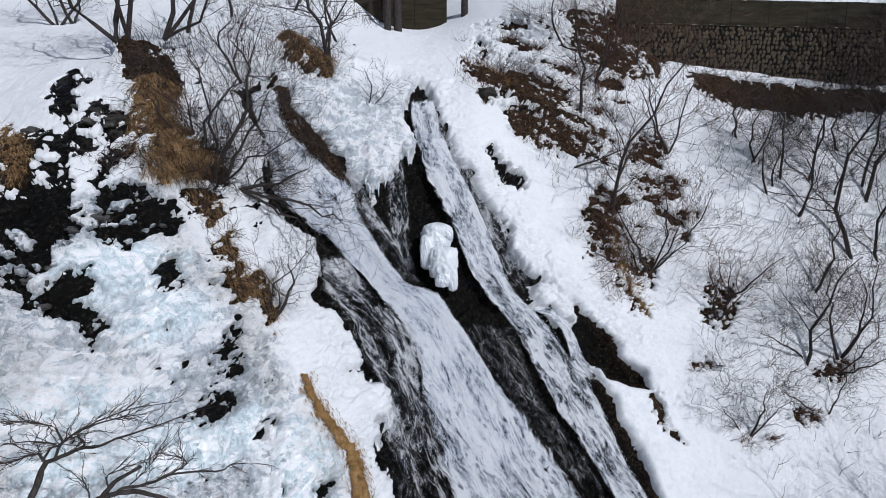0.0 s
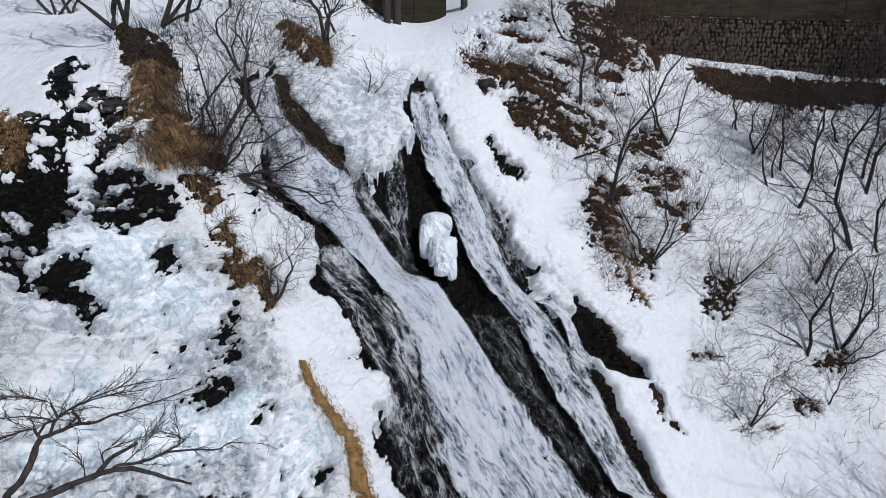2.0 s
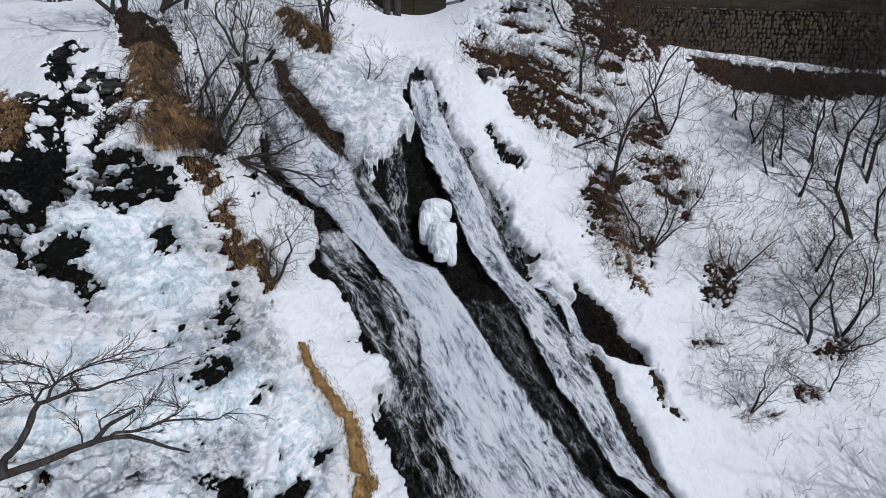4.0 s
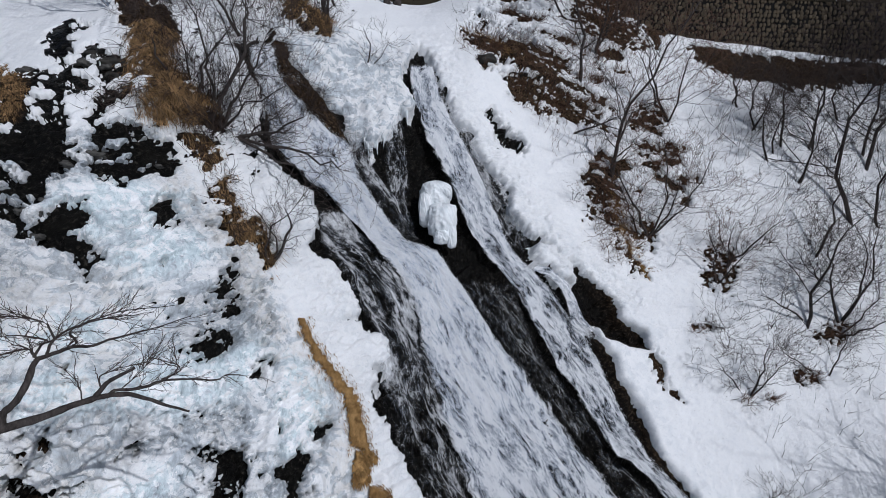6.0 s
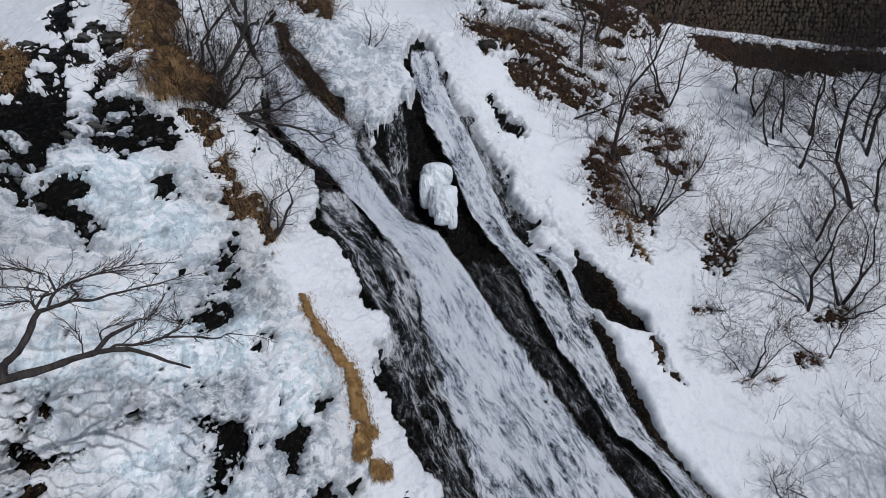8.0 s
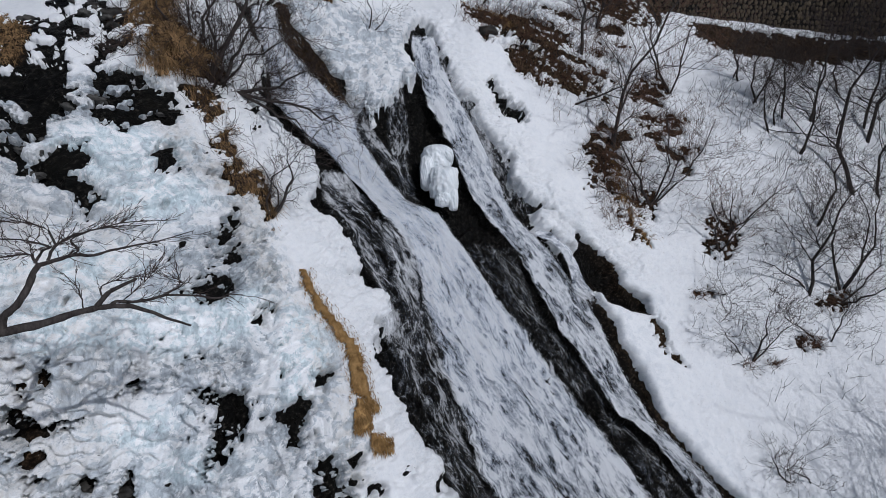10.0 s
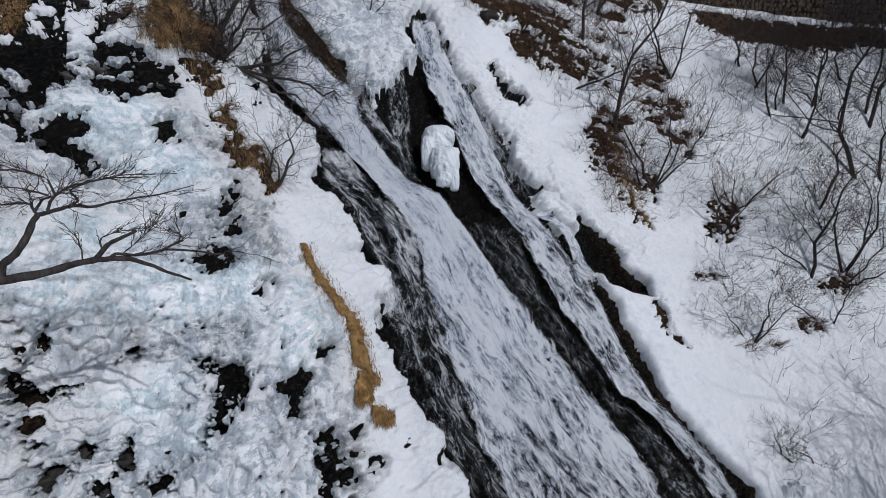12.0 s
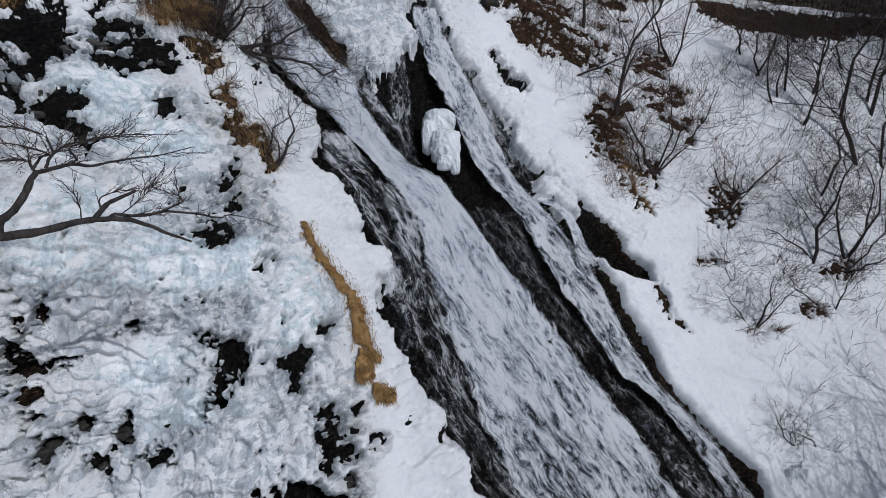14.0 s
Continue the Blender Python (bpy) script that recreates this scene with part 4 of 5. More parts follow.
# ---- the falls ----
def spray(parent, X, Z, O, dens, count, seed):
    """White flecks thrown off the water, drawn out along its fall."""
    rng = np.random.RandomState(seed)
    r, c = rng.randint(0, X.shape[0] - 4, 4 * count), rng.randint(1, X.shape[1] - 1, 4 * count)
    keep = rng.random_sample(4 * count) < np.broadcast_to(dens, X.shape)[r, c]**5
    r, c = r[keep][:count], c[keep][:count]
    n = len(r)
    lift = O[r, c] + rng.uniform(0.02, 0.22, n)
    a = place(X[r, c], Z[r, c], lift)
    b = place(X[r + 2, c], Z[r + 2, c], lift + rng.uniform(-0.05, 0.05, n))
    way = (b - a) / np.linalg.norm(b - a, axis=1, keepdims=True) + rng.normal(0, 0.14, (n, 3))
    size = rng.uniform(0.03, 0.24, (n, 1))
    wide = np.stack([np.ones(n), np.zeros(n), 0.25 * np.ones(n)], -1) * rng.uniform(0.003, 0.011, (n, 1))
    v = np.stack([a, a + way * size * 0.5 - wide, a + way * size, a + way * size * 0.4 + wide], 1).reshape(-1, 3)
    f = np.arange(4 * n).reshape(-1, 4)
    tagged(mesh("spray", v.tolist(), f.tolist(), FOAM, parent), "white flecks of spray", kind="stuff")


def stream(name, rows, cover, parent, off=-0.55, seed=0, lift=0.25, flecks=0, mat=None, grow=0.55):
    """A sheet of falling water between two edges, in rows of (x, height, x, height)."""
    p = np.array(rows, float)
    mid = 0.5 * (p[:, :2] + p[:, 2:])
    length = np.concatenate([[0], np.cumsum(np.hypot(np.diff(mid[:, 0]), 1.3 * np.diff(mid[:, 1])))])
    v = np.arange(0, length[-1], 0.10)
    kernel = np.hanning(13) / np.hanning(13).sum()
    xl, zl, xr, zr = [np.convolve(np.pad(np.interp(v, length, p[:, k]), 6, mode="edge"), kernel, "valid") for k in range(4)]
    half = 0.5 * np.hypot(xr - xl, zr - zl)
    n = int(max(24, 2 * half.max() / 0.09))
    u = np.linspace(-1, 1, n)
    torn = (1.0 + 0.10 * fbm(v * 0.5, v * 0, seed + 3, 4, 0.7))[:, None] * np.where(u < 0, 1, 0)[None] + (1.0 + 0.10 * fbm(v * 0.5, v * 0 + 7, seed + 4, 4, 0.7))[:, None] * np.where(u < 0, 0, 1)[None]
    w = 0.5 + grow * u[None] * (1 + (torn - 1) * np.abs(u[None])**3)
    X = xl[:, None] + (xr - xl)[:, None] * w
    Z = zl[:, None] + (zr - zl)[:, None] * w
    V = np.repeat(v[:, None], n, 1)
    U = u[None] * half[:, None]
    O = off + lift * (1 - u[None]**2) * np.minimum(1, half[:, None]) * 0.6 + 0.24 * fbm(U * 1.4, V * 0.3, seed, 4) + 0.12 * fbm(U * 5, V * 0.9, seed + 9, 3)
    dens = np.interp(v / length[-1], np.linspace(0, 1, len(cover)), cover)[:, None]
    edge = smooth(1.0, 0.72, np.abs(u))[None]
    ends = (smooth(0, 0.5, v) * smooth(length[-1], length[-1] - 2.5, v))[:, None]
    part = sheet(name, place(X, Z, O), mat or WATER, [("cover", dens * edge * (0.2 + 0.8 * ends) + 0 * X)], np.stack([U + seed * 3.7, V], -1))
    part.parent = parent
    if flecks:
        spray(part, X, Z, O, dens * edge * ends, flecks, seed)
    return part


falls = thing("waterfall", label="white waterfall split into streams over black wet rock", category="waterfall")
stream("left_stream", STREAM_LEFT, [0.80, 0.84, 0.92, 1.0, 0.97, 0.91, 0.88, 0.82, 0.75, 0.68, 0.62], falls, seed=1, flecks=40000)
stream("right_stream", STREAM_RIGHT, [0.80, 0.84, 0.84, 0.82, 0.78, 0.74, 0.75, 0.74, 0.66, 0.60], falls, seed=2, flecks=14000)
stream("thin_veil", STREAM_THIN, [0.72, 0.70, 0.66], falls, seed=3, off=-0.35, mat=TRICKLE)
stream("side_thread", STREAM_SIDE, [0.8, 0.8, 0.7], falls, seed=4, off=-0.35)


stream("left_veil", VEIL_LEFT, [0.82, 0.84, 0.74, 0.64, 0.58], falls, seed=5, off=-0.48, mat=TRICKLE, grow=0.78)
stream("right_veil", VEIL_RIGHT, [0.74, 0.78, 0.72], falls, seed=7, off=-0.6, mat=TRICKLE, grow=0.6)
stream("upper_veil", VEIL_UPPER, [0.76, 0.80, 0.78], falls, seed=8, off=-0.55, mat=TRICKLE, grow=0.6)
stream("middle_veil", VEIL_MIDDLE, [0.40, 0.43, 0.44, 0.50, 0.60, 0.62], falls, seed=6, off=-0.55, mat=TRICKLE, grow=0.62)


# ---- bare trees and brush ----
def tube(verts, faces, path, radii, sides):
    """A tapered tube along a path."""
    start = len(verts)
    for i, p in enumerate(path):
        d = (path[min(i + 1, len(path) - 1)] - path[max(i - 1, 0)]).normalized()
        a = d.orthogonal().normalized()
        b = d.cross(a)
        for k in range(sides):
            w = 2 * math.pi * k / sides
            verts.append(p + (a * math.cos(w) + b * math.sin(w)) * radii[i])
    for i in range(len(path) - 1):
        for k in range(sides):
            l = (k + 1) % sides
            faces.append((start + i * sides + k, start + i * sides + l, start + (i + 1) * sides + l, start + (i + 1) * sides + k))
    faces.append(tuple(start + (len(path) - 1) * sides + k for k in range(sides)))


def bent(rng, a, b, sag, n, crook=0.045):
    """A crooked line from a to b."""
    d = b - a
    size = d.length
    side = Vector((rng.uniform(-1, 1), rng.uniform(-0.6, 0.6), rng.uniform(-0.5, 0.5))) * size * sag
    out = []
    for i in range(n + 1):
        t = i / n
        p = a + d * t + side * math.sin(math.pi * t) + Vector([rng.uniform(-1, 1) for _ in range(3)]) * size * crook * math.sin(math.pi * t * 0.9)
        out.append(p)
    return out


def offshoots(rng, limbs, crown, path, radius, level, spread, rise, dens):
    """Branches off a path: each first one is a limb of its own, the finer ones join the crown."""
    total = sum((path[i + 1] - path[i]).length for i in range(len(path) - 1))
    count = max(2, int(dens[level] * (0.6 + total ** 0.75)))
    for _ in range(count):
        t = rng.uniform(0.2, 1.0)
        f = t * (len(path) - 1)
        i = min(int(f), len(path) - 2)
        p = path[i].lerp(path[i + 1], f - i)
        along = (path[i + 1] - path[i]).normalized()
        turn = Vector((rng.gauss(0, 1), rng.gauss(0, 0.7), rng.gauss(0.15, 0.7)))
        turn = (turn - along * turn.dot(along)).normalized()
        way = (along * rng.uniform(0.5, 1.1) + turn * spread * rng.uniform(0.6, 1.2) + Vector((0, 0, rise))).normalized()
        size = total * rng.uniform(0.25, 0.75) * (1.2 - 0.5 * t)
        if level:
            size = min(size, 1.8)
        size = max(size, 0.3)
        r = max(0.013 - 0.002 * level, radius * (1 - 0.6 * t) * rng.uniform(0.4, 0.6))
        branch = bent(rng, p, p + way * size, rng.uniform(0.05, 0.26), 6 if level == 0 else 5, 0.06)
        n = len(branch) - 1
        radii = [max(0.009 - 0.0015 * level, r * (1 - 0.75 * j / n)) for j in range(n + 1)]
        if level == 0:
            limbs.append(([], []))
            tube(*limbs[-1], branch, radii, 5)
        else:
            tube(*crown, branch, radii, 3)
        if level < 2:
            offshoots(rng, limbs, crown, branch, r, level + 1, spread, rise * 0.7, dens)


def bare_tree(name, x, z, tips, seed, radius=0.13, label="", category="tree", group="", twig=None, dens=(4.0, 3.0, 2.2), spread=0.75, rise=0.25, lean=0.25, off=0.0, bow=0.055, foot=None):
    """A leafless tree: a stem to each tip (dx, dz), limbs and a crown of fine twigs."""
    rng = random.Random(seed)
    root = Vector(foot) if foot else Vector(place(np.array([x]), np.array([z]), np.array([off - 0.35]))[0])
    ob = thing(name, root, label, category, group)
    crown = ([], [])
    for k, tip in enumerate(tips):
        dx, dz = tip[0] * 1.12, tip[1] * 1.12
        size = math.hypot(dx, dz)
        dy = -lean * size * rng.uniform(0.4, 1.2)
        a = Vector((rng.uniform(-0.12, 0.12), rng.uniform(-0.12, 0.12), 0)) if k else Vector()
        path = bent(rng, a, Vector((dx, dy, dz)), bow, 7, 0.02 + 0.1 * bow)
        r0 = radius * (1.0 if k == 0 else rng.uniform(0.6, 0.85))
        v, f = [], []
        tube(v, f, path, [max(0.014, r0 * (1.15 - 0.9 * i / 7)) for i in range(8)], 7)
        stem = mesh("trunk" if k == 0 else "stem", v, f, BARK, ob, shade=True)
        limbs = []
        offshoots(rng, limbs, crown, path, r0 * 0.7, 0, spread, rise, dens)
        for v, f in limbs:
            mesh("limb", v, f, BARK, stem)
    mesh("crown", *crown, twig or TWIG, ob, "fine bare twigs")
    return ob


for k, (x, z, tips) in enumerate(TREES_SLOPE):
    size = max(math.hypot(*t) for t in tips)
    bare_tree("bare_tree", x, z, tips, 100 + k, 0.034 + 0.010 * size, "slender leafless grey tree standing in snow on the slope", "tree", "leafless trees on the snow slope", dens=(3.1, 2.5, 1.6), spread=1.1, rise=0.0, bow=0.17)
for k, (x, z, tips) in enumerate(TREES_BUSH):
    size = max(math.hypot(*t) for t in tips)
    bare_tree("brushy_tree", x, z, tips, 200 + k, 0.04 + 0.011 * size, "leafless brown brushy tree rooted in bare soil", "tree", "brushy trees beside the falls", twig=RED_TWIG, dens=(3.0, 2.2, 1.4), spread=0.95, rise=0.12, bow=0.12)
for k, (x, z, tips) in enumerate(TREES_LEFT):
    size = max(math.hypot(*t) for t in tips)
    lift = 1.2 if k in (0, 1, 2) else 0.0
    bare_tree("shrub_tree", x, z, tips, 300 + k, 0.042 + 0.011 * size, "leafless many-stemmed grey shrub on the cliff edge", "tree", "shrubs on the cliff edge", dens=(2.2, 1.8, 1.1), spread=1.15, rise=-0.03, off=lift, bow=0.24)


def near_tree():
    """The tree that reaches in over the ice wall from the side."""
    rng = random.Random(77)
    low = [Vector(p) for p in BRANCH_LOW]
    root = Vector((-17.0, float(lie(-17.0, -1.0)) - 0.2, -1.6))
    ob = thing("leaning_tree", root, "grey leafless tree reaching long limbs over the ice", "tree")
    v, f = [], []
    trunk = [root, root + Vector((0.2, -0.2, 4)), root + Vector((0.7, 0, 8.5)), Vector((-14.6, 12.2, 11.0)), low[0] + Vector((-1.2, -0.2, -0.9)), low[0]]
    tube(v, f, [p - root for p in trunk], [0.34, 0.30, 0.26, 0.2, 0.13, 0.10], 9)
    mesh("trunk", v, f, BARK, ob, shade=True)
    limbs, crown = [], ([], [])
    plan_of = ((BRANCH_LOW, 0.135, 0.03, 0), (BRANCH_FORK, 0.055, 0.016, 3), (BRANCH_SPUR, 0.03, 0.012, 3), (BRANCH_STUB, 0.085, 0.04, 0),
               (BRANCH_SHOOT, 0.028, 0.010, 2), (BRANCH_SHOOT_LONG, 0.02, 0.008, 3), (BRANCH_SHOOT_LOW, 0.022, 0.009, 1),
               (BRANCH_HIGH, 0.105, 0.07, 0), (HIGH_REACH, 0.06, 0.012, 3), (HIGH_CROOK, 0.035, 0.011, 3), (HIGH_ARCH, 0.04, 0.011, 3),
               (HIGH_BACK, 0.04, 0.011, 3), (HIGH_BACK_LONG, 0.04, 0.010, 3), (HIGH_BACK_TOP, 0.03, 0.010, 3))
    for rows, r0, r1, twigs in plan_of:
        path = [Vector(p) - root for p in rows]
        # ease the line between its bends, with small knots
        fine = []
        for i in range(len(path) - 1):
            p0, p1, p2, p3 = path[max(i - 1, 0)], path[i], path[i + 1], path[min(i + 2, len(path) - 1)]
            for k in range(3):
                u = k / 3
                fine.append(0.5 * (2 * p1 + (p2 - p0) * u + (2 * p0 - 5 * p1 + 4 * p2 - p3) * u * u + (3 * p1 - p0 - 3 * p2 + p3) * u**3))
        fine.append(path[-1])
        n = len(fine) - 1
        fine = [p + Vector([rng.uniform(-1, 1) for _ in range(3)]) * 0.012 for p in fine]
        v, f = [], []
        tube(v, f, fine, [(r0 + (r1 - r0) * i / n) * rng.uniform(0.9, 1.12) for i in range(n + 1)], 8)
        mesh("limb", v, f, BARK, ob, shade=True)
        for k in range(twigs * 5):
            i = rng.randrange(len(fine) // 5, n)
            along = (fine[i + 1] - fine[i]).normalized()
            way = (along * rng.uniform(0.6, 1.3) + Vector((rng.gauss(0, 0.45), rng.gauss(0, 0.4), rng.gauss(0.12, 0.42)))).normalized()
            size = rng.uniform(0.25, 1.15)
            shoot = bent(rng, fine[i], fine[i] + way * size, rng.uniform(0.05, 0.2), 6, 0.05)
            tube(*crown, shoot, [0.012, 0.011, 0.010, 0.009, 0.008, 0.007, 0.005], 4)
            for q in range(1, 6) if size > 0.5 else (2, 4):
                turn = Vector((rng.gauss(0, 0.55), rng.gauss(0, 0.5), rng.gauss(0.1, 0.55)))
                tube(*crown, bent(rng, shoot[q], shoot[q] + (way + turn).normalized() * size * rng.uniform(0.2, 0.5), 0.12, 4, 0.06), [0.008, 0.0075, 0.007, 0.006, 0.004], 3)
    mesh("crown", *crown, TWIG, ob, "fine bare twigs")


near_tree()


# trees further along the slope
for k, (x, z) in enumerate([(42.0, 8.0), (44.0, 14.0), (47.5, 18.0), (51.0, 21.0), (55.0, 24.0), (49.0, 12.0), (46.0, 23.0), (46.5, 27.0), (47.0, 31.0), (49.0, 34.0), (51.0, 29.0)]):
    bare_tree("bare_tree", x, z, [(0.8 - 0.3 * (k % 3), 14.0 + k % 4), (-2.0 + k % 3, 11.0)], 404 + k, 0.20, "slender leafless grey tree standing in snow on the slope", "tree", "leafless trees on the snow slope", dens=(2.6, 1.8, 1.0), spread=1.0, rise=0.1, lean=0.08, bow=0.1)
# tall trees on the valley floor, whose shade falls across the foot of the slope
for k, (x, y, tall) in enumerate([(34.0, 21.0, 19.0), (37.0, 18.0, 22.0), (31.0, 18.5, 17.0), (39.0, 23.0, 21.0), (35.0, 15.0, 22.0), (42.0, 20.0, 24.0)]):
    bare_tree("valley_tree", x, 0, [(0.6 - 0.4 * (k % 3), tall), (-2.5 + k % 4, 0.8 * tall), (2.2 - k % 3, 0.7 * tall)], 430 + k, 0.26, "tall leafless tree on the snowy valley floor", "tree", "tall trees on the valley floor", dens=(2.4, 1.9, 1.2), spread=0.9, rise=0.15, lean=0.05, bow=0.08, foot=(x, y, -10.2))


def tangle(name, patches, seed, label, mat, size=(0.5, 1.4), droop=0.25, off=0.0):
    """Matted stems over patches of (x, height, rx, rz, count)."""
    rng = random.Random(seed)
    v, f = [], []
    for cx, cz, rx, rz, count in patches:
        a = np.array([(rng.uniform(0, 2 * math.pi), math.sqrt(rng.random())) for _ in range(count)])
        x, z = cx + rx * a[:, 1] * np.cos(a[:, 0]), cz + rz * a[:, 1] * np.sin(a[:, 0])
        p, n = place(x, z, off + bulge(x, z)), outward(x, z)
        for i in range(count):
            root, out = Vector(p[i]), Vector(n[i])
            way = (out * rng.uniform(0.3, 1.0) + Vector((rng.gauss(0, 0.8), 0, rng.gauss(0.2 - droop, 0.6)))).normalized()
            s = rng.uniform(*size)
            path = bent(rng, root - out * 0.15, root + way * s - Vector((0, 0, droop * s * 0.6)), 0.2, 4)
            r = rng.uniform(0.008, 0.02)
            tube(v, f, path, [r, r, 0.8 * r, 0.6 * r, 0.3 * r], 3)
    return tagged(mesh(name, v, f, mat), label, "brush", kind="stuff")


def scatter(outline, count, seed):
    """Random places within an outline."""
    rng, p = np.random.RandomState(seed), np.array(outline)
    x, z = rng.uniform(p[:, 0].min(), p[:, 0].max(), 6 * count), rng.uniform(p[:, 1].min(), p[:, 1].max(), 6 * count)
    ok = inside(outline, x, z) > 0
    return list(zip(x[ok][:count].tolist(), z[ok][:count].tolist()))


def centre(outline):
    c = np.array(outline)
    return c.mean(axis=0)[0], c.mean(axis=0)[1], np.ptp(c[:, 0]) * 0.42, np.ptp(c[:, 1]) * 0.42


x, z, rx, rz = centre(SOIL_LEFT_BANK)
tangle("root_tangle", [(x - 0.9, z + 2.3, 1.3, 1.0, 220), (x + 0.9, z - 1.2, 0.9, 2.0, 90), (x + 1.2, z - 2.2, 0.8, 1.2, 160), (x + 0.6, z - 3.1, 1.8, 0.6, 160), (x - 0.2, z + 0.4, 1.1, 1.6, 120)], 51, "tangled dark roots and stems on the earth bank", TWIG, (0.6, 1.8), 0.5)
tangle("brush_patch", [(*centre(SOIL_RIGHT_A), 380), (*centre(SOIL_RIGHT_B), 260), (*centre(SOIL_RIGHT_C), 90)], 52, "matted reddish-brown brush on patches of bare soil", RED_TWIG, (0.4, 1.2), 0.1)
tangle("brush_patch", [(*centre(SOIL_TOP_BRUSH), 260), (*centre(SOIL_RIGHT_E), 180), (*centre(SOIL_RIGHT_D), 420)], 53, "dense reddish-brown brush on the slope", RED_TWIG, (0.6, 2.0), -0.1)
tangle("brush_patch", [(*row[:2], row[2] * 0.9, row[3] * 0.9, 120 if row[2] > 1 else 45) for row in SOIL_SPOTS], 54, "small clumps of dead brown brush in the snow", RED_TWIG, (0.4, 1.1), 0.0)
tangle("brush_patch", [(x, z, 0.3, 0.3, 8) for x, z in scatter(SOIL_LEFT_STRIP, 36, 10)] + [(*centre(SOIL_TOP_TUSSOCK), 150)], 55, "tangled brown brush on the cliff edge", TWIG, (0.5, 1.5), 0.2)
tangle("brush_patch", [(x, z, 0.7, 0.5, 18) for x, z in scatter(BRUSH_THICK, 80, 5)], 62, "matted brown stems over torn strips of soil", RED_TWIG, (0.4, 1.3), 0.05)
tangle("brush_patch", [(x, z, 0.6, 0.5, 13) for x, z in scatter(BRUSH_ZONE, 90, 6)], 63, "thin brown stems between strips of snow", TWIG, (0.5, 1.6), -0.1)
tangle("sapling_stand", [(x, z, 0.5, 0.4, 7) for x, z in scatter(SAPLING_ZONE, 55, 7)], 64, "thin whippy saplings in small clumps on the snow", TWIG, (0.6, 2.4), -0.25)
tangle("sapling_stand", [(25.0, 25.0, 8.0, 4.5, 240), (28.0, 16.0, 7.0, 6.0, 120), (18.0, 20.0, 4.0, 4.0, 60), (25.0, 8.0, 6.0, 4.0, 50)], 57, "thin upright saplings scattered over the snow", TWIG, (0.5, 1.9), -0.35)
tangle("sapling_stand", [(12.0, 28.0, 4.0, 4.0, 180), (16.0, 36.0, 3.5, 3.5, 150), (4.0, 36.0, 3.0, 2.0, 120)], 58, "thin upright stems on the brushy slope", RED_TWIG, (0.5, 2.0), -0.35)
tangle("sapling_stand", [(-17.0, 34.0, 4.0, 2.5, 160), (-11.0, 34.0, 3.0, 2.0, 200), (-10.0, 28.0, 2.0, 3.0, 120), (-13.0, 44.0, 6.0, 2.0, 220), (-25.0, 44.0, 6.0, 2.5, 160)], 59, "thin stems standing in snow above the cliff", TWIG, (0.5, 2.2), -0.3)
tangle("brush_patch", [(x, z, 0.35, 0.35, 18) for x, z in scatter(STREAM_SOIL, 26, 9)], 65, "dark stems on the bank of the upper stream", TWIG, (0.4, 1.2), 0.3, -0.3)
tangle("brush_patch", [(*centre(SOIL_LEDGE), 500)], 56, "low dark brush below the stone wall", TWIG, (0.3, 0.9), 0.0)
tangle("brush_patch", [(x, z, 0.75, 0.7, 48) for x, z in THICKET] + [(*row[:2], 1.1, 1.2, 110) for row in SOIL_SPOTS_LEFT[:2]], 61, "tangled dark stems on the edge of the falls", TWIG, (0.7, 2.2), 0.0, 0.1)


# ---- the ice block between the streams ----
def ice_block():
    """Lobes of dripping ice grown together into one block."""
    rows, cols = 60, 90
    t = np.linspace(0, 1, rows)[:, None] * math.pi
    w = np.linspace(0, 2 * math.pi, cols)[None]
    nx, ny, nz = np.sin(t) * np.cos(w), np.sin(t) * np.sin(w), np.cos(t) + 0 * w
    block = thing("ice_block", (-0.3, 35.0, 18.4), "white block of fluted ice on rock between two streams", "ice block")
    for k, (cx, cy, cz, rx, ry, rz) in enumerate([(-0.45, 35.6, 21.75, 1.10, 1.0, 0.95), (0.05, 34.5, 20.05, 1.05, 1.0, 1.10), (-1.20, 34.9, 20.75, 0.52, 0.7, 1.15), (0.80, 34.0, 18.95, 0.36, 0.5, 0.75), (0.05, 34.1, 19.0, 0.62, 0.7, 0.55), (0.25, 35.5, 22.0, 0.55, 0.8, 0.5)]):
        a, b = np.cos(w) * 2.2 + 7 + k, np.sin(w) * 2.2 + 7
        flute = fbm(a * 2.4 * rx + 0 * t, b * 2.4 * rx + t * 0.5, 61 + k, 3)
        bulbs = fbm(a * 0.8 + nz * 1.1, b * 0.8 + nz * 1.3, 63 + k, 3)
        skirt = t / math.pi * 4 * rz + 0.7 * value_noise(a, b, 67 + k)
        skirt = skirt - np.floor(skirt)
        knobs = fbm(a * 3.0 + nz * 2.6, b * 3.0 + nz * 2.9, 71 + k, 3)
        r = 1 + 0.07 * bulbs + 0.03 * flute + 0.13 * np.abs(knobs) + 0.02 * skirt * np.sin(t)
        square = 1 / np.maximum(np.abs(nx), np.maximum(np.abs(nz), 0.70))**0.5
        pts = np.stack([-0.30 + 0.88 * (cx + 0.30 + rx * nx * r * square), cy + ry * ny * r, cz + rz * nz * (0.5 + 0.5 * r) * square], -1)
        lobe = sheet("lobe", pts[::-1] - np.array(block.location), ICE)
        lobe.parent = block


